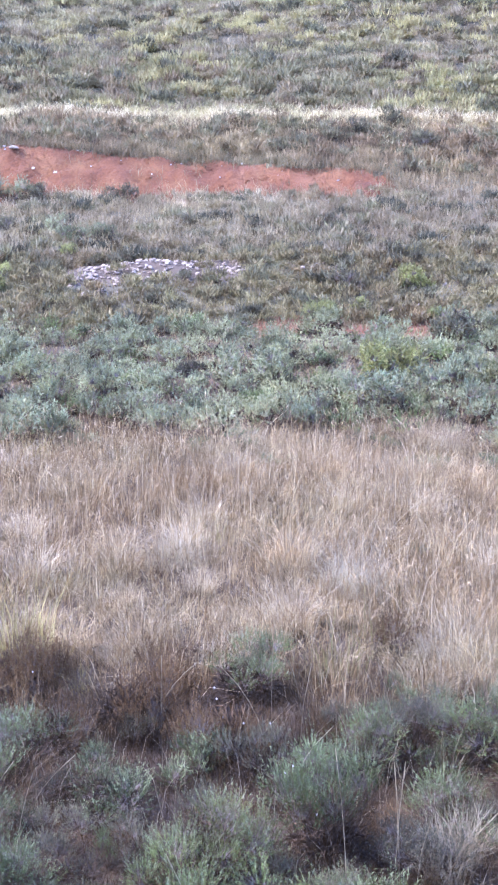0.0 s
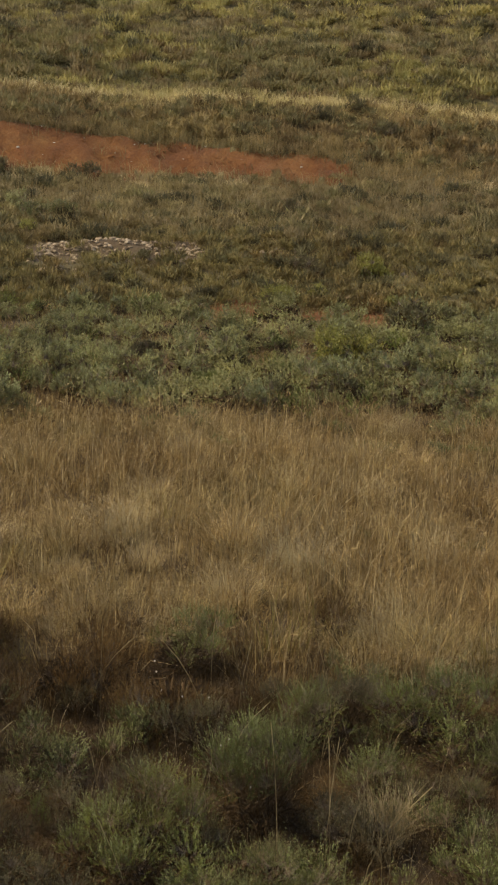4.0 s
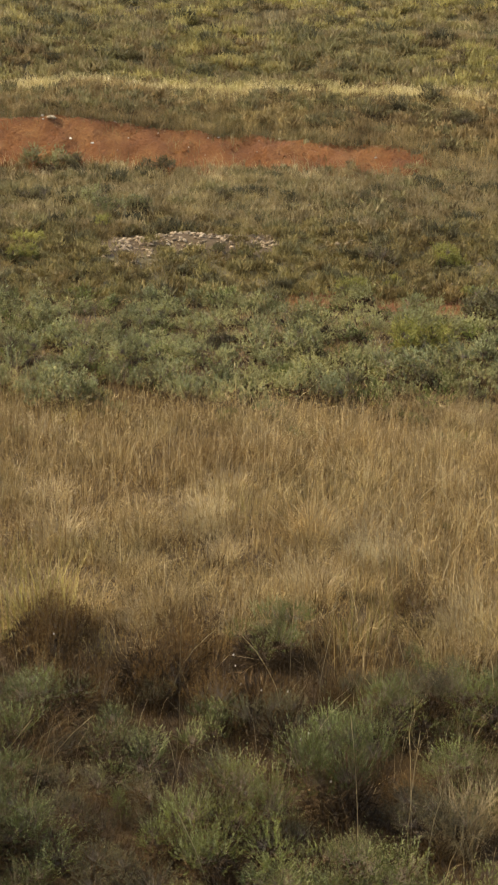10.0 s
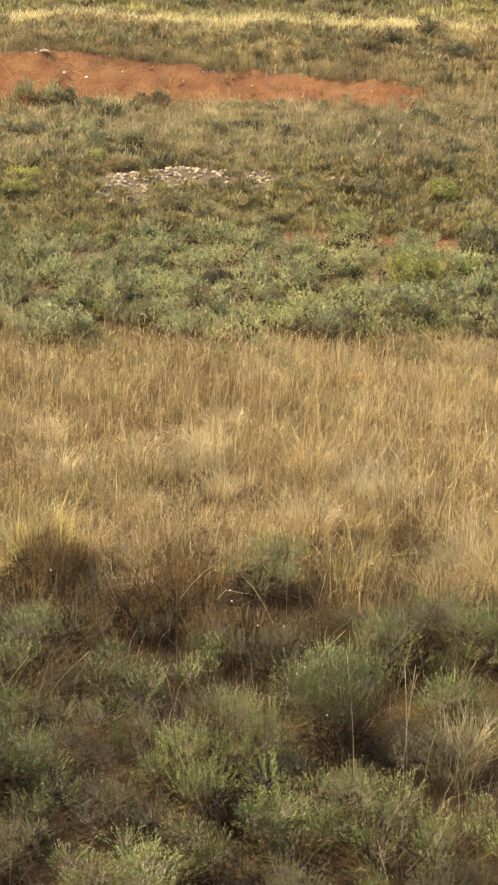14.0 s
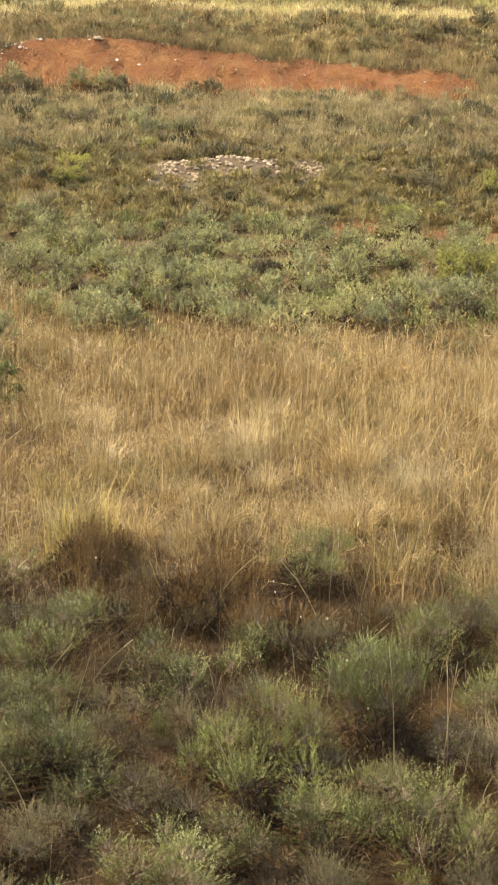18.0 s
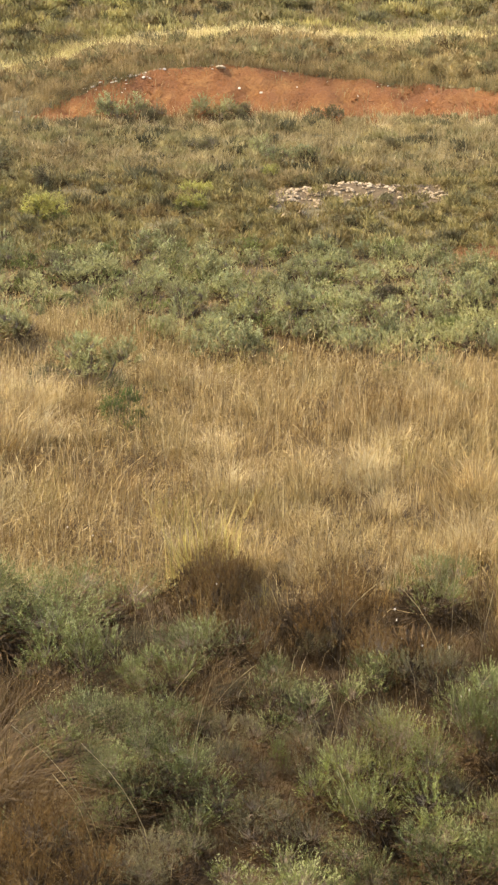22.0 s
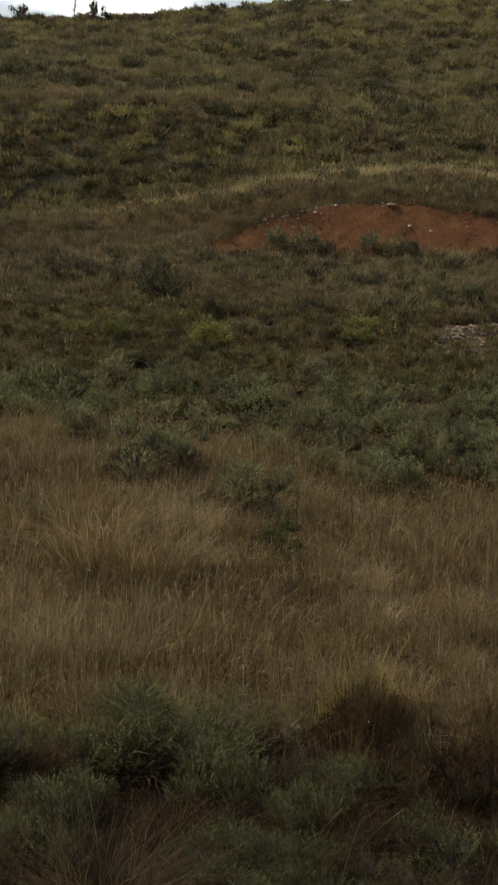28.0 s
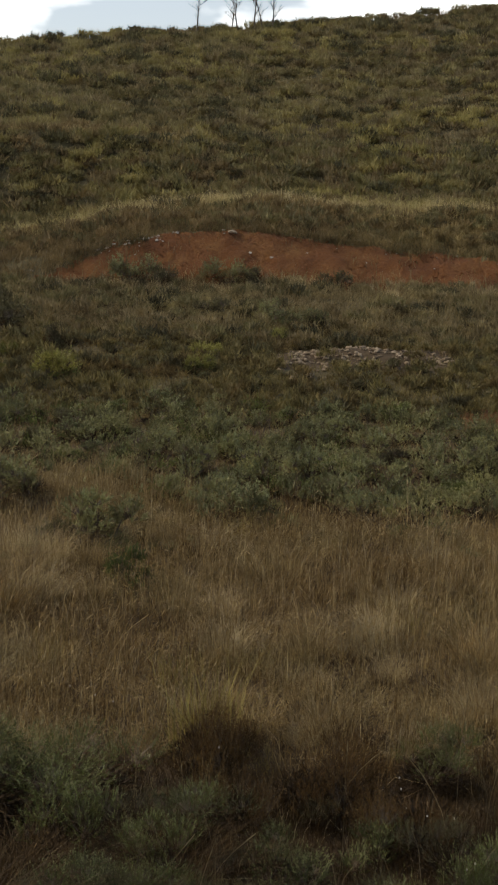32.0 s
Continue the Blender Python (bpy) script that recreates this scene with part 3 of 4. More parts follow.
# ---------------------------------------------------------------- shrubs: heading in degrees, distance, width
PLACED = {
    "grey": [(-4.3, 27.3, 0.9), (-3.6, 26.9, 0.8), (-16.4, 25.0, 1.6), (-7.3, 54.5, 1.6), (-11.9, 22.3, 1.4), (-14.5, 26.0, 1.02), (-18.1, 28.8, 1.23), (3.1, 24.3, 0.95), (5.4, 25.6, 1.19), (8.4, 33.9, 1.33), (-5.4, 48.3, 1.2), (-10.7, 54.6, 1.7), (-5.2, 46.3, 1.16), (-9.5, 31.3, 1.0), (-16.7, 34.9, 1.37), (3.2, 47.5, 0.68), (-4.1, 47.1, 1.01)],
    "dark": [(-16.1, 37.1, 0.79), (-13.7, 22.4, 0.72), (4.6, 38.6, 1.1), (8.3, 32.3, 1.5), (-6.3, 54.7, 0.97), (-3.3, 54.2, 1.2), (-9.7, 54.6, 1.15), (-6.5, 54.4, 1.1), (-12.6, 54.0, 0.96), (-15.5, 44.7, 2.07), (-18.0, 49.1, 1.23), (-13.7, 42.6, 0.91), (-15.3, 36.7, 0.79), (-13.2, 33.8, 0.72), (5.0, 60.4, 1.29), (6.3, 61.4, 1.31), (7.1, 59.2, 1.58), (4.0, 48.6, 0.87), (-7.7, 48.2, 1.2), (-1.2, 49.5, 0.71), (5.0, 48.9, 0.7), (-15.7, 46.3, 1.81), (-19.0, 48.9, 1.57), (-17.5, 66.3, 0.94), (-14.9, 66.8, 1.07), (-12.4, 65.7, 1.4), (-9.7, 62.6, 1.12)],
    # The first two bushes are added as the shaded underside of the tussocks behind.
    "deadherb": [(-16.6, 18.5, 0.6), (-15.1, 18.2, 0.5), (-7.8, 13.5, 0.95), (-14.6, 8.7, 1.1), (-13.3, 8.4, 0.95), (0.1, 12.1, 1.08), (-3.6, 12.6, 1.08), (6.3, 14.1, 0.8), (-8.0, 13.7, 0.98), (-19.1, 10.1, 0.72), (-7.0, 12.2, 0.87)],
    "green": [(-10.7, 20.1, 0.78)],
    "yellow": [(6.2, 29.0, 1.4), (7.0, 39.3, 1.12), (3.7, 35.9, 0.9), (5.1, 36.9, 0.66), (-8.0, 41.5, 1.03), (-5.3, 44.3, 0.95), (-17.0, 39.1, 0.97), (-15.5, 39.3, 0.56), (-18.3, 40.0, 0.85), (-8.0, 39.6, 1.13), (-13.5, 38.8, 1.38), (8.0, 36.1, 0.77), (-17.1, 40.9, 0.87), (-15.3, 41.2, 0.73), (-17.9, 66.9, 0.95), (-15.6, 59.5, 0.85)],
}
# shrubs by the road bank, with their height
FORE = {
    "sage": [(-3.2, 9.7, 0.6, 0.45), (-2.7, 8.6, 0.7, 0.42), (1.5, 9.0, 0.6, 0.4), (-11.8, 9.5, 0.8, 0.45), (-1.1, 9.8, 0.89, 0.69), (3.6, 10.2, 0.83, 0.8), (8.1, 10.7, 0.87, 0.38), (-4.9, 10.3, 0.31, 0.39), (-10.5, 10.6, 0.72, 0.44), (-8.7, 9.6, 0.87, 0.44), (3.5, 9.1, 1.04, 0.38), (-17.2, 12.8, 1.24, 0.45), (-10.3, 9.6, 0.91, 0.58), (-13.8, 9.1, 0.28, 0.25), (10.3, 11.7, 1.15, 0.65), (5.3, 11.4, 0.87, 0.51), (-16.2, 12.7, 1.68, 0.72), (-22.0, 12.8, 1.19, 0.62)],
    # The first dark bush is added only to darken a shaded hollow.
    "dark": [(-9.7, 8.7, 0.75, 0.3), (-14.4, 9.0, 0.6, 0.3), (6.9, 11.9, 0.82, 0.52), (1.2, 7.9, 0.63, 0.47), (3.5, 14.9, 0.39, 0.21), (14.7, 12.3, 1.11, 0.83)],
    "grey": [(-12.1, 10.5, 0.5, 0.5), (-8.3, 11.9, 1.08, 0.31), (-4.7, 8.2, 1.03, 0.45), (5.2, 8.1, 0.32, 0.35), (3.5, 7.9, 0.27, 0.25), (0.6, 13.0, 0.93, 0.56), (-13.0, 13.1, 1.5, 0.56), (-12.7, 10.8, 0.75, 0.48), (-19.6, 11.5, 0.66, 0.47), (-17.4, 8.5, 0.7, 0.21), (-19.3, 11.5, 0.66, 0.41)],
}


def off_shrubs(x, y):
    """False under and just in front of the shrubs that stand in the meadow and at its near edge."""
    free = np.ones(len(x), bool)
    for kind in ("sage", "grey", "dark", "deadherb", "green"):
        for heading, distance, width, *_ in PLACED.get(kind, []) + FORE.get(kind, []):
            if distance < 31:
                for step_back in (0.0, 0.45, 0.9) if distance < 16 else (0.0, 0.5, 0.9):
                    u, v = at(heading, distance - step_back)
                    free &= (x - u) ** 2 + (y - v) ** 2 > ((0.55 if distance < 16 else 0.4) * width) ** 2
    return free


# ---------------------------------------------------------------- grass
def off_rubble(x, y, rng):
    """False where the rubble lies."""
    h, r = np.degrees(np.arctan2(x, y)), np.hypot(x, y)
    on = (h > -5.2) & (h < 0.6) & (r > 40.6) & (r < 43.3)
    below = (h > -5.0) & (h < 0.2) & (r > 39.4) & (r <= 40.6)
    return ~(on | below) | (rng.uniform(0, 1, len(x)) < np.where(on, 0.1, 0.45))


def bare_low(x, y):
    """True on the bare red foot of the low bank."""
    h, r = np.degrees(np.arctan2(x, y)), np.hypot(x, y)
    return (((h > 0.9) & (h < 3.2)) | ((h > 4.6) & (h < 8.6))) & (r > 33.8) & (r < 36.3)


def belt_edge(h):
    """Where the meadow ends and the sage belt begins, by heading."""
    return np.interp(h, [-20, -15, -11, -6, 14], [31, 29, 26, 23.4, 23])


def build_grass():
    rng = np.random.default_rng(11)
    L, R = -23, 14
    # golden meadow, higher and lower by patches
    x, y = polar(rng, 5600, L, R, 12.2, 31.0)
    h, r = np.degrees(np.arctan2(x, y)), np.hypot(x, y)
    near = np.interp(h, [-23, -18, -13, -10, -7, 14], [13.9, 13.8, 13.4, 12.8, 12.5, 12.4]) + 0.4 * wave(x, y, 1.3, 5.0)
    keep = (r < belt_edge(h) + 0.8 + 0.6 * wave(x, y, 1.1)) & (r > near) & off_shrubs(x, y)
    x, y = x[keep], y[keep]
    patch = wave(x, y, 0.9, 1.0) + rng.normal(0, 0.3, len(x))
    fine, high = patch < 0.15, patch >= 0.15
    stuff("meadow_grass", [tufts(rng, x[fine], y[fine], 28, 0.13, 0.33, 0.0064, 0.95, 0.5, wind=0.3, fan=True), tufts(rng, x[high], y[high], 34, 0.1, 0.47, 0.0064, 0.75, 0.45, wind=0.3, fan=True)],
          STRAW, "dense dry golden grass standing on the flat meadow", "grass")
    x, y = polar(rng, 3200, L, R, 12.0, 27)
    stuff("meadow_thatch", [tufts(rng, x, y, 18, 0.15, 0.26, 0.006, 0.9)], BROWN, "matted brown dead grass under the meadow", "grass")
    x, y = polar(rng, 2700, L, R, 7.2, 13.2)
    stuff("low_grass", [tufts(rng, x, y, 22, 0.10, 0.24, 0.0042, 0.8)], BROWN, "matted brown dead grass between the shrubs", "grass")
    x, y = polar(rng, 420, L, R, 7.4, 14)
    keep = wave(x, y, 1.7, 3.0) > 0.0
    stuff("straw_tufts", [tufts(rng, x[keep], y[keep], 10, 0.12, 0.55, 0.0028, 0.6, fan=True)], PALE_STRAW, "pale straw tufts standing between the shrubs", "grass")
    x, y = polar(rng, 2300, L, R, 12.6, 23.5)
    keep = (wave(x, y, 0.9, 1.0) > -0.35) & off_shrubs(x, y) & (np.hypot(x, y) > 13.4)
    stuff("tall_grass", [tufts(rng, x[keep], y[keep], 6, 0.12, 0.56, 0.0058, 0.8, plume=True, wind=0.2, fan=True)], STRAW, "tall grass stalks with seed heads over the meadow", "grass")
    x, y = polar(rng, 1500, L, R, 12.6, 25.5)
    keep = wave(x, y, 1.4, 7.0) > 0.0
    stuff("dry_herb_stems", [tufts(rng, x[keep], y[keep], 12, 0.13, 0.42, 0.0075, 0.35)], RUST, "dark brown dead herb stems through the golden grass", "herbs")
    x, y = polar(rng, 700, L, R, 13.2, 25)
    keep = wave(x, y, 0.7, 9.0) > 0.25
    stuff("meadow_green", [tufts(rng, x[keep], y[keep], 16, 0.14, 0.3, 0.007, 0.6)], HERB, "olive green herbs in patches of the meadow", "herbs")
    # grass among the far bushes and on the banks
    x, y = polar(rng, 6400, L, R, 22.5, 36)
    keep = ~bare_low(x, y) | (rng.uniform(0, 1, len(x)) < 0.5)
    x, y = x[keep], y[keep]
    stuff("belt_grass", [tufts(rng, x, y, 14, 0.16, 0.18, 0.011, 0.6)], BANK_GRASS, "brown and green grass between the sage shrubs", "grass")
    x, y = polar(rng, 5600, L, R, 35, 47)
    h = np.degrees(np.arctan2(x, y))
    keep = (~bare_low(x, y) | (rng.uniform(0, 1, len(x)) < 0.5)) & off_rubble(x, y, rng)
    x, y = x[keep], y[keep]
    stuff("bank_herbs", [tufts(rng, x, y, 16, 0.16, 0.2, 0.015, 0.55)], HERB, "short brown and green herbs on the low bank", "herbs")
    x, y = polar(rng, 4200, L, R, 43.5, 54.8)
    stuff("bench_grass", [tufts(rng, x, y, 13, 0.15, 0.4, 0.015, 0.5, 0.5)], SLOPE_GRASS, "dry tufted grass on the bench under the red cut", "grass")
    x, y = polar(rng, 620, -14, R, 53.3, 54.7)
    keep = wave(x, y, 0.5, 2.0) > -0.15
    x, y = x[keep], y[keep]
    stuff("foot_grass", [tufts(rng, x, y, 16, 0.16, 0.46, 0.016, 0.45)], PALE_STRAW, "pale grass along the foot of the red cut", "grass")
    x, y = polar(rng, 300, -13.8, 6.2, 54.3, 57)
    h, r = np.degrees(np.arctan2(x, y)), np.hypot(x, y)
    keep = (rng.uniform(0, 1, len(x)) < np.interp(h, [-13.8, -11.5, -9.5, 6], [0.95, 0.5, 0.1, 0.1])) | (r < 54.8)
    stuff("cut_grass", [tufts(rng, x[keep], y[keep], 16, 0.14, 0.3, 0.016, 0.5)], SLOPE_GRASS, "sparse dry tufts rooted in the red cut", "grass")
    x, y = polar(rng, 6500, L, R, 54.6, 62.3)
    h, r = np.degrees(np.arctan2(x, y)), np.hypot(x, y)
    top = np.interp(h, [-14.5, -12.8, -9, 2, 6.0, 6.6], [54.7, 56.2, 57.0, 56.7, 56.4, 54.5])
    keep = (r > top + 0.3 * wave(x, y, 2.2)) | (h < -14.5) | (h > 6.6)
    x, y = x[keep], y[keep]
    stuff("upper_bank_grass", [tufts(rng, x, y, 13, 0.15, 0.4, 0.018, 0.5)], BANK_GRASS, "grey brown grass above the red cut", "grass")
    # grass hanging over the top of the cut
    h = rng.uniform(-13.6, 6.6, 800)
    r = np.interp(h, [-14.5, -12.8, -9, 2, 6.0, 6.6], [54.7, 56.2, 57.0, 56.7, 56.4, 54.5]) + np.abs(rng.normal(0, 0.5, 800)) - 0.1 + 0.22 * wave(h * 3, h, 1.7)
    x, y = r * np.sin(np.radians(h)), r * np.cos(np.radians(h))
    dark = rng.uniform(0, 1, 800) < 0.4
    stuff("overhanging_grass", [tufts(rng, x[dark], y[dark], 12, 0.15, 0.3, 0.018, 0.9, 0.7, wind=-1.5)], BENCH_BUSH, "dark green grass hanging over the red cut", "grass")
    stuff("overhanging_straw", [tufts(rng, x[~dark], y[~dark], 12, 0.15, 0.3, 0.018, 0.9, 0.7, wind=-1.5)], BANK_GRASS, "brown grass hanging over the red cut", "grass")
    x, y = polar(rng, 3200, L, R, 60.6, 65.6)
    stuff("ridge_grass", [tufts(rng, x, y, 15, 0.2, 0.36, 0.018, 0.7, vary=0.6)], RIDGE_STRAW, "bright straw grass along the terrace edge", "grass")
    x, y = polar(rng, 1000, L, -7.5, 72.0, 74.0)
    stuff("second_ridge_grass", [tufts(rng, x, y, 14, 0.25, 0.36, 0.028, 0.6, vary=0.6)], SLOPE_GRASS, "straw grass along the upper terrace edge", "grass")
    x, y = polar(rng, 9000, L, R, 64, 108)
    stuff("hill_grass", [tufts(rng, x, y, 9, 0.26, 0.34, 0.03, 0.6)], SLOPE_GRASS, "dry grass over the upper hillside", "grass")


build_grass()


def protos_of(kind, far, broad=False):
    """Bushes of a kind, one metre wide; far ones are made of fewer and larger leaves."""
    look_of = {
        "sage": ("shrub", (SAGE, SAGE_LIT_TIP, BARK, FALLEN), "grey green feathery shrub with pale tips in dead grass", "shrubs by the road bank", 0.8, 7),
        "grey": ("shrub", (GREY_SAGE if far else SAGE, GREY_LIT_TIP, BARK, HERB if far else FALLEN), "silvery grey green sage shrub with fine leaves", "silvery shrubs", 0.74, 8),
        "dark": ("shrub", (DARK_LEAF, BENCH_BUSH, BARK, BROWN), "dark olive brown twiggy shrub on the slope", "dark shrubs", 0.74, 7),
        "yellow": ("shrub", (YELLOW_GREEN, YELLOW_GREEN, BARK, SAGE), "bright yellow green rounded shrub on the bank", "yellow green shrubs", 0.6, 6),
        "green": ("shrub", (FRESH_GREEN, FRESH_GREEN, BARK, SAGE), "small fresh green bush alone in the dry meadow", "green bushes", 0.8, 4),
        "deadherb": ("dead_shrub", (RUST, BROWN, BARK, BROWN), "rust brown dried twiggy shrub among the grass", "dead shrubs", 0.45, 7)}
    name, mats, label, group, tall, lobes = look_of[kind]
    if far:
        label = label.replace("in dead grass", "on the far bank").replace("with fine leaves", "in the belt below the bank")
    seeds = [100 * (1 + list(look_of).index(kind)) + 50 * far + i for i in range(4)]
    if far:
        return [make_shrub(name, q, mats, label, group + " of the banks", 0 if kind == "yellow" else 400, radius=0.5, height=tall * 0.86, lobes=lobes, sprigs=330 if kind == "yellow" else 210, leaves=9, leaf=0.055, wide=0.015) for q in seeds]
    if broad:
        return [make_shrub(name, q + 25, mats, label, group, 1500, radius=0.5, height=tall, lobes=lobes + 5, sprigs=640, leaves=22, leaf=0.021, wide=0.0031, skirt=0.5) for q in seeds[:3]]
    return [make_shrub(name, q, mats, label, group, 1000, radius=0.5, height=tall, lobes=lobes, sprigs=340, leaves=20, leaf=0.027, wide=0.0036, skirt=0.4) for q in seeds]


def scatter(rng, n, box, gap, taken, s0, s1):
    """Free places for bushes: x, y, size."""
    spots = []
    for _ in range(n * 10):
        if len(spots) >= n:
            break
        a, r = radians(rng.uniform(box[0], box[1])), math.sqrt(rng.uniform(box[2] ** 2, box[3] ** 2))
        x, y, s = r * math.sin(a), r * math.cos(a), rng.uniform(s0, s1)
        if all((x - u) ** 2 + (y - v) ** 2 > (gap * (s + w) / 2) ** 2 for u, v, w in taken):
            taken.append((x, y, s))
            spots.append((x, y, s))
    return spots


def build_shrubs():
    rng = np.random.default_rng(21)
    wanted = {(k, far): [] for k in ("sage", "grey", "dark", "deadherb", "green", "yellow") for far in (False, True)}
    tall_of = {}
    for kind, rows in FORE.items():
        for heading, distance, width, tall in rows:
            spot = (*at(heading, distance), width)
            wanted[kind, False].append(spot)
            tall_of[spot] = tall
    taken = list(tall_of) + [(*at(-18.3, 9.8), 1.8), (*at(-16.6, 9.7), 1.4), (*at(-14.2, 8.7), 1.5), (*at(-9.3, 8.5), 1.0), (*at(-11.4, 8.7), 0.9), (*at(-7.2, 8.1), 0.7)]
    for kind, rows in PLACED.items():
        for heading, distance, width in rows:
            x, y = at(heading, distance)
            wanted[kind, distance > 20].append((x, y, width))
            taken.append((x, y, width))
            if kind == "yellow":
                taken.append((*at(heading, distance - 0.9), width))
    for kind, n, box, s0, s1 in (("sage", 34, (-23, 14, 7.3, 12.4), 0.5, 1.0), ("dark", 30, (-23, 14, 7.3, 12.6), 0.45, 0.9), ("grey", 8, (-23, 14, 7.4, 12), 0.4, 0.8),
                                 ("deadherb", 44, (-23, 14, 9.6, 14.2), 0.35, 0.8), ("deadherb", 18, (-23, 14, 14, 23), 0.35, 0.7), ("grey", 14, (-23, 14, 13.5, 23), 0.3, 0.7), ("deadherb", 26, (-23, 14, 21.6, 24.6), 0.4, 0.7), ("grey", 10, (-23, 14, 21.4, 23.4), 0.4, 0.8)):
        wanted[kind, False] += scatter(rng, n, box, 0.5, taken, s0, s1)
    for kind, n, s0, s1 in (("grey", 100, 0.6, 1.15), ("sage", 22, 0.5, 0.95), ("dark", 12, 0.5, 0.95)):
        for x, y, s in scatter(rng, n, (-23, 14, 22.8, 35.4), 0.74, taken, s0, s1):
            if math.hypot(x, y) > belt_edge(math.degrees(math.atan2(x, y))) and not bare_low(x, y):
                wanted[kind, True].append((x, y, s))
    for (kind, far), rows in wanted.items():
        if rows:
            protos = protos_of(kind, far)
            wide_ones = protos_of(kind, far, True) if not far and kind in FORE else []
            for i, (x, y, w) in enumerate(rows):
                if (x, y, w) in tall_of:
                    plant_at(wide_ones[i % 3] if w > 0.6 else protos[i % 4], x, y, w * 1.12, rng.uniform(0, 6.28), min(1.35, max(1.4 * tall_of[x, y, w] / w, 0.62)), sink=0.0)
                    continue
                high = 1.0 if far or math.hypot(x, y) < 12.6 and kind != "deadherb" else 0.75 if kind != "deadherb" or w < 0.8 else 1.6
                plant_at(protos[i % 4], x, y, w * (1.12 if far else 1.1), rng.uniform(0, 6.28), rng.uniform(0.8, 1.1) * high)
            drop_proto(protos + wide_ones)


def build_far_scrub():
    """Bushes too many and too far to tell apart, joined kind by kind."""
    rng = np.random.default_rng(31)
    dead = []
    for name, mat, n, r0, r1, rad, flat, count, label in (
            ("belt_scrub", GREY_SAGE, 400, 23.5, 35.4, 0.36, 0.95, 480, "dense silvery green sage scrub in a belt"),
            ("belt_brush", SAGE, 130, 23.5, 36, 0.3, 0.9, 360, "olive green brush through the sage belt"),
            ("belt_dark_brush", DARK_LEAF, 50, 23, 36, 0.36, 0.8, 300, "dark twiggy brush through the sage belt"),
            ("bank_brush", HERB, 1250, 35.6, 46, 0.26, 1.0, 130, "small brownish green cushions on the low bank"),
            ("bank_olive_brush", BENCH_BUSH, 420, 35.6, 45, 0.26, 1.0, 130, "small olive cushions on the low bank"),
            ("bench_brush", BENCH_BUSH, 330, 42.8, 54.6, 0.36, 0.95, 170, "small olive bushes crowded on the bench"),
            ("bench_dark_brush", DARK_LEAF, 110, 43, 54.6, 0.38, 0.9, 170, "dark bushes crowded on the bench"),
            ("bench_straw_brush", SLOPE_GRASS, 420, 43, 54.9, 0.34, 1.0, 140, "dry straw cushions on the bench"),
            ("upper_bank_brush", BANK_GRASS, 420, 57.4, 62.2, 0.4, 0.9, 130, "dry grass cushions on the upper bank"),
            ("upper_bank_dark_brush", BENCH_BUSH, 420, 56.8, 61.6, 0.4, 0.85, 160, "olive bushes on the upper bank"),
            ("hill_scrub", OLIVE, 2300, 64.6, 107, 0.62, 0.62, 200, "olive and yellow green low scrub over the hillside"),
            ("hill_straw_scrub", SLOPE_GRASS, 2300, 64.2, 107.5, 0.55, 0.6, 130, "dry straw cushions over the hillside"),
            ("lower_hill_scrub", OLIVE, 520, 64.3, 74, 0.55, 0.75, 170, "olive low scrub on the steep lower hillside"),
            ("lower_hill_straw", BANK_GRASS, 420, 64.3, 74, 0.5, 0.7, 150, "dry cushions on the steep lower hillside"),
            ("hill_dark_scrub", BENCH_BUSH, 620, 64.5, 107, 0.58, 0.85, 180, "dark low bushes scattered over the hillside")):
        x, y = polar(rng, n, -23, 14, r0, r1)
        if name.startswith("belt"):
            keep = (np.hypot(x, y) > belt_edge(np.degrees(np.arctan2(x, y)))) & ~bare_low(x, y)
            x, y = x[keep], y[keep]
        if "hill" in name:
            h, r = np.degrees(np.arctan2(x, y)), np.hypot(x, y)
            keep = (h > -7) | (r < 71.7) | (r > 74.4) | (rng.uniform(0, 1, len(x)) < 0.2)
            x, y = x[keep], y[keep]
        if name.startswith("upper"):
            h, r = np.degrees(np.arctan2(x, y)), np.hypot(x, y)
            x, y = x[(r > 57.7) | (h < -14.5) | (h > 6.6)], y[(r > 57.7) | (h < -14.5) | (h > 6.6)]
        if name in ("bank_brush", "bank_olive_brush", "bench_brush", "bench_dark_brush", "bench_straw_brush"):
            keep = off_rubble(x, y, rng)
            x, y = x[keep], y[keep]
        z = land(x, y)
        parts = []
        leaf = 2.6 * rad / math.sqrt(count)
        protos = [mound_arrays(np.random.default_rng(900 + i), rad, rad * flat, count, leaf * 1.7, leaf * 0.5) for i in range(8)]
        if name.startswith("belt"):
            protos = []
            for i in range(8):
                (v1, f1), (v2, f2), (v3, f3), _ = bush_arrays(np.random.default_rng(900 + i), rad * 1.15, rad * flat * 1.3, 6, count // 8, 8, 0.05, 0.014)
                protos.append((np.concatenate([v1, v2, v3]), np.concatenate([f1, f2 + len(v1), f3 + len(v1) + len(v2)])))
        # dark twig filling that stands in for shade within each scrub bush
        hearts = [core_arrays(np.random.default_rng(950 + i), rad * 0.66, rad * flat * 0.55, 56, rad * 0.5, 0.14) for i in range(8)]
        for i in range(len(x)):
            v, f = protos[i % 8]
            t, s = rng.uniform(0, 6.28), rng.uniform(0.55, 1.45)
            c, q = math.cos(t) * s, math.sin(t) * s
            w = np.stack([v[:, 0] * c - v[:, 1] * q + x[i], v[:, 0] * q + v[:, 1] * c + y[i], v[:, 2] * s * rng.uniform(0.75, 1.15) + z[i] - 0.03], -1)
            parts.append((w, f))
            if mat in (SLOPE_GRASS, BANK_GRASS, HERB) or "hill" in name:
                continue
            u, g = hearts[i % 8]
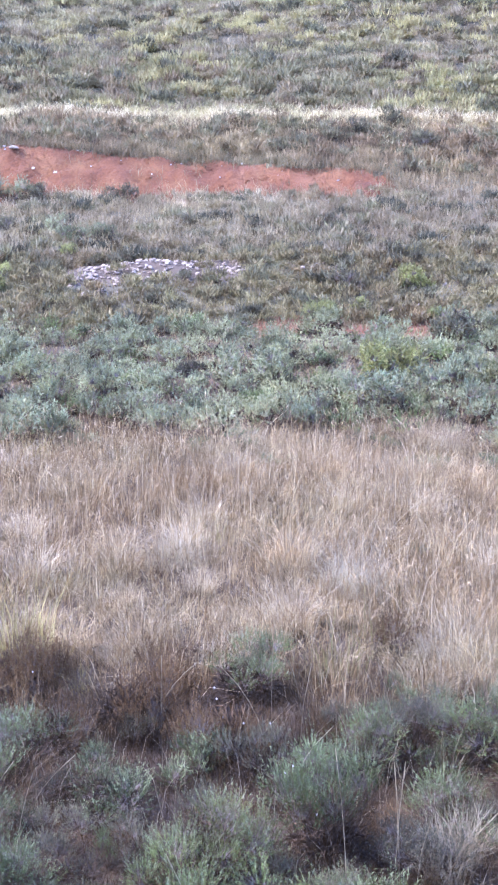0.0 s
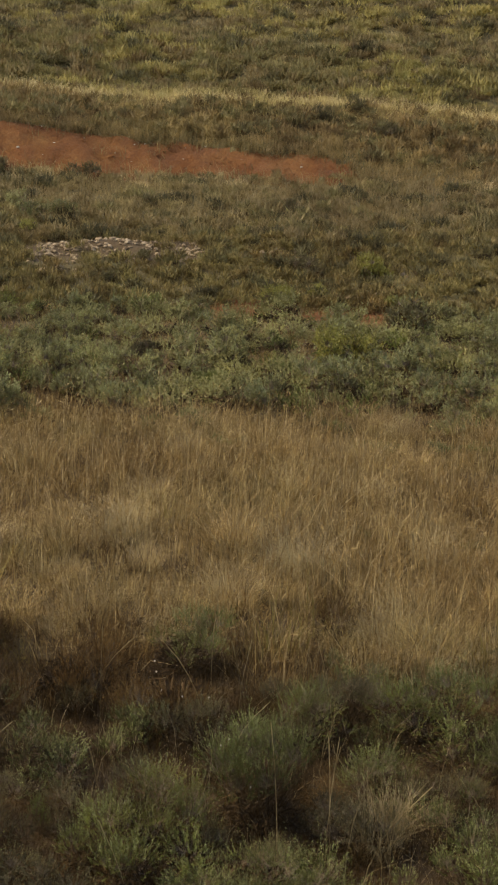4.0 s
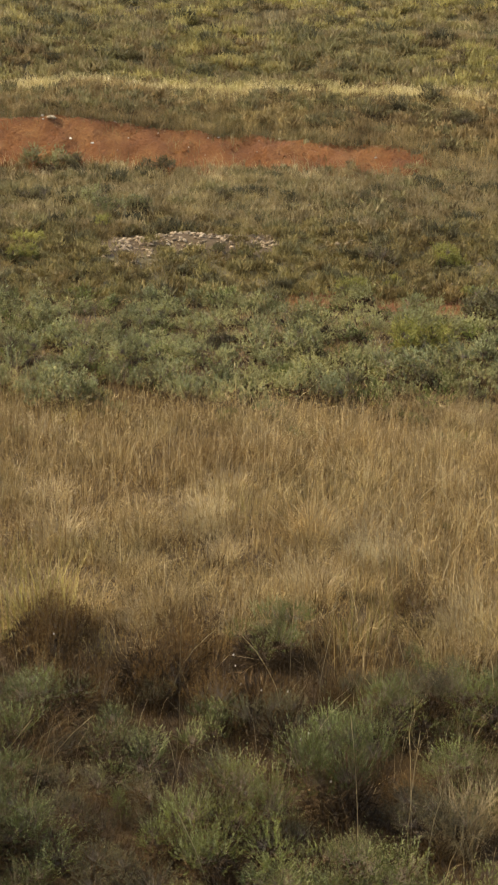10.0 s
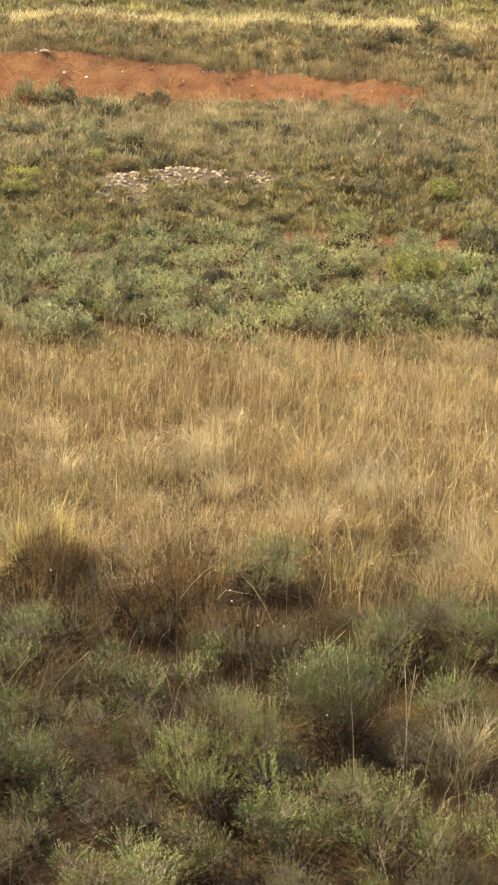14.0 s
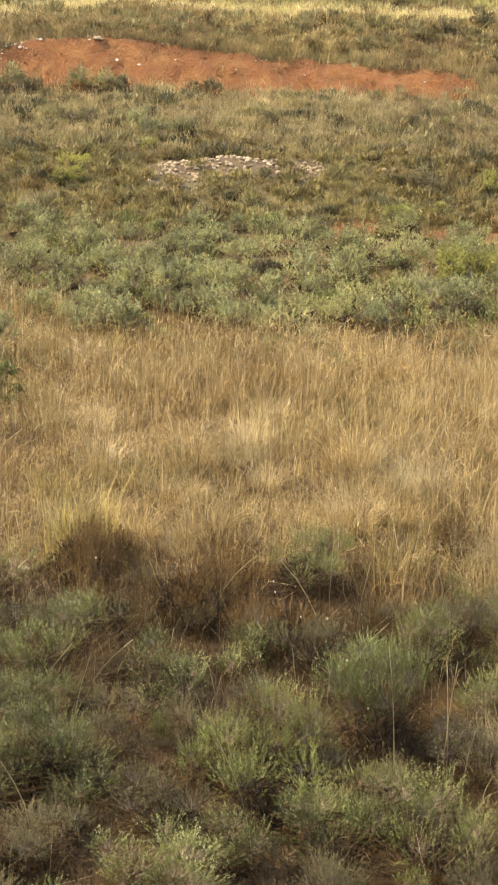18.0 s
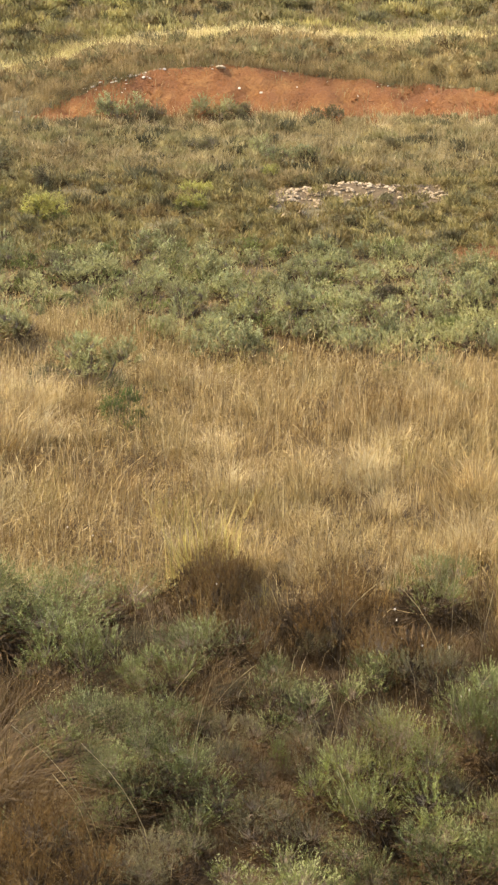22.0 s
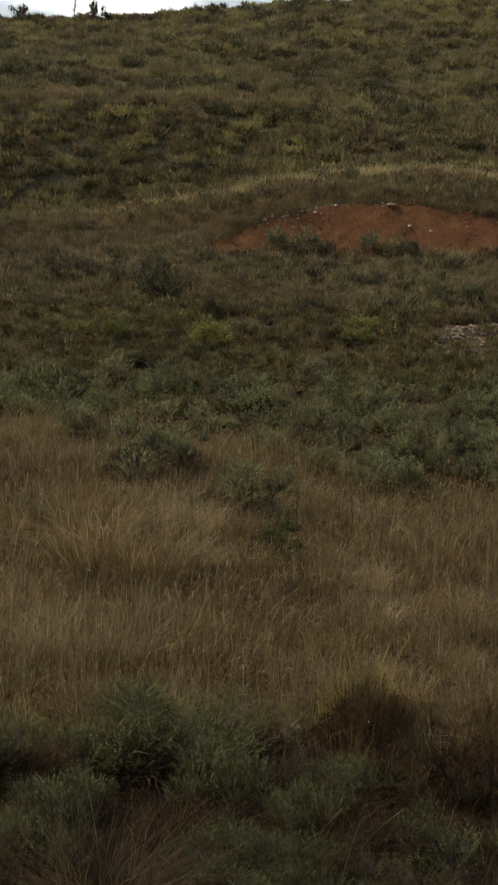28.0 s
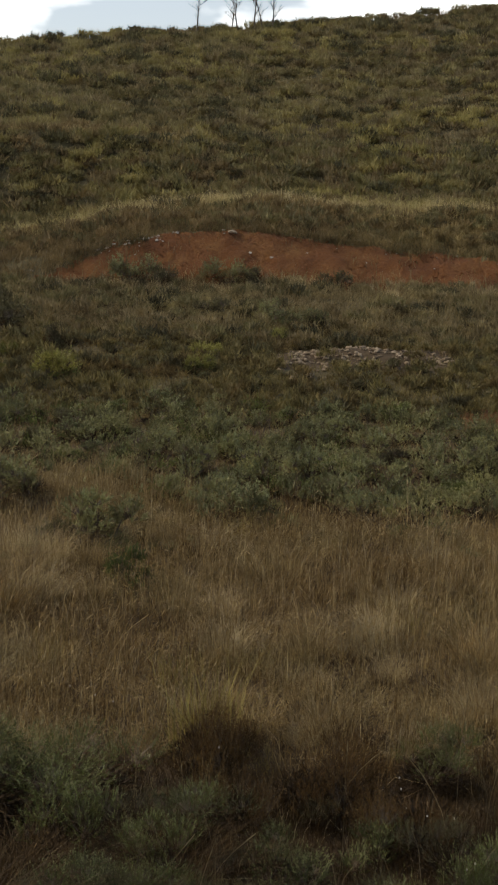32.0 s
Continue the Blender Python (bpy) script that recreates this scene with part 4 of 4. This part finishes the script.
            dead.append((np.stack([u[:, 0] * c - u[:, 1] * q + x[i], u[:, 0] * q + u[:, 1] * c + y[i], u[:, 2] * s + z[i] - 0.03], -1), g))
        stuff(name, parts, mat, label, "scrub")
    stuff("scrub_dead_wood", dead, SHADE_TWIG, "dark dead twigs added inside the low scrub as its inner shade", "scrub")


def make_tussock(seed, mat, per, label, lean=0.75, wide=0.006):
    """A fountain of grass, one metre wide, on a matted dead base."""
    rng = np.random.default_rng(seed)
    root = new("grass_tussock")
    a = rng.uniform(0, 2 * np.pi, per)
    r = 0.24 * np.sqrt(rng.uniform(0, 1, per))
    h = rng.uniform(0.2, 0.9, per)
    v, f = blades(rng, r * np.cos(a), r * np.sin(a), 0 * a, h, wide * rng.uniform(0.6, 1.3, per), np.abs(rng.normal(lean, 0.4, per)), a + rng.normal(0, 0.9, per))
    tagged(new("foliage", mesh_of("foliage", v, f, [mat])), kind="stuff").parent = root
    n = 150
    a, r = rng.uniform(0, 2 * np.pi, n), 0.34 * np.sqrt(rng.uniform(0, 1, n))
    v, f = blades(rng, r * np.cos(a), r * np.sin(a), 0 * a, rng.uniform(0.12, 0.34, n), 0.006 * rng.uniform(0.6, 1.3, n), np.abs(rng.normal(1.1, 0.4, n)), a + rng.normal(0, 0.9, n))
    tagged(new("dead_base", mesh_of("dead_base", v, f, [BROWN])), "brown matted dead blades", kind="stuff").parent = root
    return tagged(root, label, "grass tussock", "grass tussocks")


def build_tussocks():
    rng = np.random.default_rng(77)
    protos = [make_tussock(1, STRAW, 420, "dry golden grass tussock in the meadow"), make_tussock(2, PALE_STRAW, 420, "pale bleached grass tussock in the meadow"),
              make_tussock(3, YELLOW_STRAW, 64, "yellow green grass tussock in the meadow", 0.3, 0.008), make_tussock(4, FALLEN, 700, "brown collapsed grass tussock among shrubs", 1.3, 0.0045)]
    # the brown pair at 18 m is added as the big tussocks' shaded underside
    for kind, h, d, w, tall in ((0, -16.9, 19.0, 1.5, 0.95), (0, -15.6, 18.7, 1.4, 0.95), (1, -14.4, 18.9, 1.1, 0.9), (0, -17.9, 19.4, 1.6, 1.0), (3, -15.9, 18.0, 1.3, 0.6), (3, -14.9, 18.1, 1.1, 0.6), (3, -18.3, 9.9, 1.5, 0.75), (3, -16.6, 9.9, 1.3, 0.75), (3, -17.4, 9.2, 1.3, 0.65),
                                (2, -8.4, 13.9, 1.1, 1.25), (2, -7.8, 14.0, 1.1, 1.4), (2, -7.2, 13.9, 1.0, 1.1), (2, -16.9, 18.8, 0.6, 1.1), (1, -2.1, 17.4, 1.0, 0.7), (1, -1.4, 17.6, 0.8, 0.7), (1, 2.9, 17.2, 0.6, 1.2), (0, 7.3, 20.5, 0.8, 1.2),
                                (1, 8.2, 9.9, 0.6, 1.2), (1, 8.7, 10.2, 0.5, 1.2), (0, -5.0, 20.9, 0.7, 1.1), (0, 3.4, 20.8, 0.7, 1.1), (3, -4.6, 12.9, 0.9, 0.8)):
        x, y = at(h, d)
        plant_at(protos[kind], x, y, w, rng.uniform(0, 6.28), tall)
    for _ in range(150):
        x, y = at(rng.uniform(-22, 13), rng.uniform(12.8, 23.5))
        plant_at(protos[(0, 0, 1, 2, 0, 1)[rng.integers(0, 6)]], x, y, rng.uniform(0.45, 0.95), rng.uniform(0, 6.28), rng.uniform(0.7, 1.1))
    for _ in range(26):
        x, y = at(rng.uniform(-22, 13), rng.uniform(7.8, 12.8))
        plant_at(protos[3], x, y, rng.uniform(0.4, 0.8), rng.uniform(0, 6.28), rng.uniform(0.7, 1.1))
    drop_proto(protos)


build_tussocks()
build_shrubs()
build_far_scrub()


# ---------------------------------------------------------------- stones
def stone_mesh(seed, mat):
    rng = random.Random(seed)
    bm = bmesh.new()
    bmesh.ops.create_icosphere(bm, subdivisions=1, radius=0.5)
    sx, sy, sz = rng.uniform(0.8, 1.2), rng.uniform(0.6, 1.0), rng.uniform(0.4, 0.7)
    for v in bm.verts:
        k = rng.uniform(0.75, 1.15)
        v.co = Vector((v.co.x * sx * k, v.co.y * sy * k, max(v.co.z * sz * k, -0.3 * sz)))
    me = bpy.data.meshes.new("stone")
    bm.to_mesh(me)
    bm.free()
    me.materials.append(mat)
    return me


STONES = [stone_mesh(40 + i, STONE) for i in range(8)]
WHITE_STONES = [stone_mesh(40 + i, WHITE_STONE) for i in range(8)]


def lay_stone(rng, heading, distance, size, parent=None, name="stone", sink=0.25, meshes=STONES):
    x, y = at(heading, distance)
    ob = new(name, meshes[rng.randrange(8)])
    z = float(land(x, y)) + size * (0.2 - sink * 0.3)
    ob.matrix_world = Matrix.LocRotScale((x, y, z), Euler((rng.uniform(-0.4, 0.4), rng.uniform(-0.4, 0.4), rng.uniform(0, 6.28))), (size, size, size))
    if parent:
        ob.parent = parent
        ob.matrix_parent_inverse = Matrix.Identity(4)
    return ob


def build_stones():
    rng = random.Random(5)
    heap = tagged(new("rubble_heap"), "heap of pale grey limestone rubble on the bench edge", "rubble")
    for _ in range(290):
        h = rng.uniform(-5.0, 0.9)
        lay_stone(rng, h, rng.triangular(40.8, 43.2, 42.2), rng.choice((0.07, 0.09, 0.11, 0.13, 0.17)), heap, sink=0.0)
    for _ in range(50):
        h = rng.uniform(-6.0, -3.6)
        lay_stone(rng, h, rng.uniform(38.4, 41.5), rng.choice((0.08, 0.12, 0.16, 0.24)), heap, sink=0.0)
    for _ in range(30):
        lay_stone(rng, rng.uniform(0.5, 4.6), rng.gauss(42.2, 0.35), rng.choice((0.1, 0.14, 0.2)), heap, sink=0.0)
    small = tagged(new("rubble_heap"), "small spill of pale stones on the low red bank", "rubble")
    for _ in range(26):
        lay_stone(rng, rng.uniform(5.8, 7.3), rng.gauss(36.9, 0.2), rng.choice((0.12, 0.18, 0.28)), small, sink=0.0)
    for h, d, s in ((8.1, 39.6, 0.22), (8.3, 39.4, 0.15), (-5.27, 38.7, 0.34), (-4.9, 38.9, 0.24)):
        tagged(lay_stone(rng, h, d, s), "pale angular stone lying among low herbs", "stone", "loose stones")
    tagged(lay_stone(rng, -7.1, 56.5, 0.42, sink=0.4), "large pale boulder on the lip of the red cut", "stone", "stones of the red cut")
    for _ in range(46):
        h = rng.gauss(-10.4, 0.75)
        tagged(lay_stone(rng, h, float(np.interp(h, [-13, -12.8, -9, 2], [56, 56.4, 57.1, 56.9])) - abs(rng.gauss(0, 0.25)), rng.choice((0.06, 0.09, 0.12, 0.17)), meshes=WHITE_STONES), "small whitish stone at the top of the red cut", "stone", "stones of the red cut")
    for _ in range(60):
        h = rng.uniform(-16, 5.6)
        tagged(lay_stone(rng, h, rng.triangular(54.8, 57.2, 56.8), rng.choice((0.05, 0.07, 0.1, 0.14)), meshes=WHITE_STONES), "small whitish stone on the red earth", "stone", "stones of the red cut")


build_stones()


def build_clods():
    """Crumbled lumps of earth lying on the bare cut."""
    rng = np.random.default_rng(8)
    parts = []
    n = 900
    h = rng.uniform(-13.2, 6.0, n)
    r = rng.uniform(54.7, 56.9, n)
    x, y = r * np.sin(np.radians(h)), r * np.cos(np.radians(h))
    z = land(x, y)
    corner = np.array([(1, 0, 0), (0, 1, 0), (-1, 0, 0), (0, -1, 0), (0, 0, 1), (0, 0, -1)], float)
    f = np.array([(0, 1, 4), (1, 2, 4), (2, 3, 4), (3, 0, 4), (1, 0, 5), (2, 1, 5), (3, 2, 5), (0, 3, 5)])
    for i in range(n):
        s = rng.choice((0.02, 0.035, 0.05, 0.08), p=(0.4, 0.35, 0.2, 0.05))
        v = corner * s * rng.uniform(0.5, 1.2, (6, 3))
        t = rng.uniform(0, 6.28)
        c, q = math.cos(t), math.sin(t)
        parts.append((np.stack([v[:, 0] * c - v[:, 1] * q + x[i], v[:, 0] * q + v[:, 1] * c + y[i], v[:, 2] * 0.8 + z[i] + s * 0.1], -1), f))
    stuff("earth_clods", parts, RED_EARTH, "crumbled red earth lumps on the bare cut", "earth")


build_clods()


# ---------------------------------------------------------------- bare trees on the crest
def tube(bm, pts, r0, r1, sides=6):
    rings = []
    for i, p in enumerate(pts):
        way = (pts[min(i + 1, len(pts) - 1)] - pts[max(i - 1, 0)]).normalized()
        u = way.orthogonal().normalized()
        w = way.cross(u)
        r = r0 + (r1 - r0) * i / (len(pts) - 1)
        rings.append([bm.verts.new(p + (u * math.cos(6.2832 * k / sides) + w * math.sin(6.2832 * k / sides)) * r) for k in range(sides)])
    for a, b in zip(rings, rings[1:]):
        for k in range(sides):
            bm.faces.new((a[k], a[(k + 1) % sides], b[(k + 1) % sides], b[k]))


def part(name, bm, mat, parent, label=""):
    me = bpy.data.meshes.new(name)
    bm.to_mesh(me)
    bm.free()
    me.materials.append(mat)
    ob = new(name, me)
    ob.parent = parent
    return tagged(ob, label)


def bent(rng, start, way, length, n=5, wob=0.12):
    pts, d = [start.copy()], way.normalized()
    for _ in range(n):
        d = (d + Vector((rng.gauss(0, wob), rng.gauss(0, wob), rng.gauss(0.05, wob * 0.5)))).normalized()
        pts.append(pts[-1] + d * length / n)
    return pts


def bare_tree(heading, distance, height, seed):
    rng = random.Random(seed)
    x, y = at(heading, distance)
    root = new("bare_tree")
    root.location = (x, y, float(land(x, y)) - 0.05)
    trunk = bent(rng, Vector((0, 0, 0)), Vector((rng.uniform(-0.1, 0.1), 0, 1)), height, 7, 0.07)
    bm = bmesh.new()
    tube(bm, trunk, 0.035 * height / 2 + 0.02, 0.012)
    part("trunk", bm, BARK, root)
    for i in range(9):
        p = trunk[2 + i % 5].lerp(trunk[3 + i % 5], rng.random())
        a = rng.uniform(0, 6.28)
        limb = bent(rng, p, Vector((math.cos(a), math.sin(a), rng.uniform(0.6, 1.3))), height * rng.uniform(0.22, 0.42), 5, 0.16)
        bm = bmesh.new()
        tube(bm, limb, 0.022, 0.007, 5)
        for j in range(4):
            q = limb[1 + j]
            twig = bent(rng, q, Vector((rng.gauss(0, 1), rng.gauss(0, 1), 0.9)), height * 0.13, 3, 0.2)
            tube(bm, twig, 0.011, 0.004, 4)
        part("branch", bm, BARK, root)
    return tagged(root, "thin bare young tree standing on the hill crest", "tree", "trees on the crest")


def build_stalks():
    """Single long dry stalks arching over the meadow and the shrubs."""
    rng = random.Random(91)
    rows = [(4.3, 16.6, 1.15, 0.5), (4.9, 16.9, 1.2, 0.7), (3.4, 17.3, 1.1, -0.3), (5.6, 17.0, 1.0, 0.9), (1.9, 16.2, 0.9, -0.8), (6.2, 9.6, 0.95, 0.1), (6.35, 9.7, 0.9, -0.05), (7.0, 9.5, 0.85, 0.3), (2.6, 12.0, 0.7, 0.2), (2.75, 12.1, 0.65, -0.2)]
    rows += [(rng.uniform(-21, 12), rng.uniform(8.5, 21), rng.uniform(0.6, 1.05), rng.uniform(-0.9, 0.9)) for _ in range(60)]
    for heading, distance, tall, lean in rows:
        x, y = at(heading, distance)
        bm = bmesh.new()
        pts = [Vector((lean * tall * 0.6 * (k / 6) ** 2, rng.gauss(0, 0.01), tall * (k / 6) * (1 - 0.15 * abs(lean) * k / 6))) for k in range(7)]
        tube(bm, pts, 0.0035, 0.0018, 4)
        head = pts[-1]
        way = (pts[-1] - pts[-2]).normalized()
        tube(bm, [head - way * 0.02, head + way * 0.03, head + way * 0.07], 0.0045, 0.002, 4)
        me = bpy.data.meshes.new("grass_stalk")
        bm.to_mesh(me)
        bm.free()
        me.materials.append(PALE_STRAW)
        ob = tagged(new("grass_stalk", me), "single long pale dry grass stalk bending over", "grass stalk", "long stalks")
        ob.location = (x, y, float(land(x, y)) - 0.02)


build_stalks()


def build_snail_stems():
    """Dry herb stems, each with a small whitish snail shell on top."""
    rng = random.Random(17)
    for heading, distance, tall in ((-0.6, 12.3, 0.36), (-0.1, 12.0, 0.33), (0.4, 11.9, 0.32), (-1.1, 12.5, 0.38), (1.3, 11.7, 0.4), (2.2, 10.5, 0.55), (2.5, 10.4, 0.55), (3.3, 10.3, 0.52), (3.6, 10.1, 0.4), (-2.3, 12.9, 0.4),
                                    (-7.9, 13.1, 0.4), (-12.2, 14.5, 0.45), (-11.6, 14.4, 0.42), (-12.8, 14.7, 0.45)):
        x, y = at(heading, distance)
        root = new("seed_stem")
        root.location = (x, y, float(land(x, y)) - 0.02)
        bm = bmesh.new()
        lean = rng.uniform(-0.1, 0.1)
        pts = [Vector((lean * (k / 4) ** 2, 0, tall * k / 4)) for k in range(5)]
        tube(bm, pts, 0.003, 0.002, 4)
        part("stem", bm, RUST, root)
        # a snail's shell, simplified to a small upright oval
        bm = bmesh.new()
        bmesh.ops.create_icosphere(bm, subdivisions=1, radius=0.008)
        for v in bm.verts:
            v.co = Vector((v.co.x * rng.uniform(0.7, 1.1), v.co.y * rng.uniform(0.7, 1.1), v.co.z * 1.3)) + pts[-1]
        part("seed_head", bm, WHITE_STONE, root, "small whitish snail shell")
        tagged(root, "thin brown herb stem with one whitish snail shell", "herb", "seed stems")


build_snail_stems()

for heading, height, seed in ((-8.4, 2.9, 1), (-7.22, 2.6, 2), (-6.97, 2.9, 3), (-6.4, 3.0, 4), (-6.15, 2.6, 5), (-5.78, 2.8, 6), (-18.4, 1.9, 7)):
    bare_tree(heading, 104.2, height, seed)


def build_crest_bushes():
    protos = [make_shrub("shrub", 700 + i, (DARK_LEAF, SAGE, BARK, BROWN), "dark round bush outlined on the hill crest", "bushes on the crest", 200,
                         radius=0.5, height=0.75, lobes=6, sprigs=90, leaves=8, leaf=0.085, wide=0.026) for i in range(3)]
    for i, (h, w, tall) in enumerate(((-20.3, 1.7, 1.3), (-19.9, 1.2, 1.1), (-17.6, 1.5, 1.6), (-17.2, 1.1, 1.2), (-14.2, 1.0, 1.4), (-13.5, 1.1, 1.2), (-15.6, 0.9, 0.9), (-7.1, 1.3, 0.7), (-5.8, 1.6, 0.6), (-6.4, 1.2, 0.6),
                                      (-7.7, 0.8, 0.7), (-9.8, 1.0, 0.7), (-10.8, 0.9, 0.6), (-11.9, 1.1, 0.7), (0.5, 0.9, 0.7), (-1.4, 0.8, 0.7))):
        x, y = at(h, 104.3)
        plant_at(protos[i % 3], x, y, w, i * 1.7, tall)
    drop_proto(protos)


build_crest_bushes()
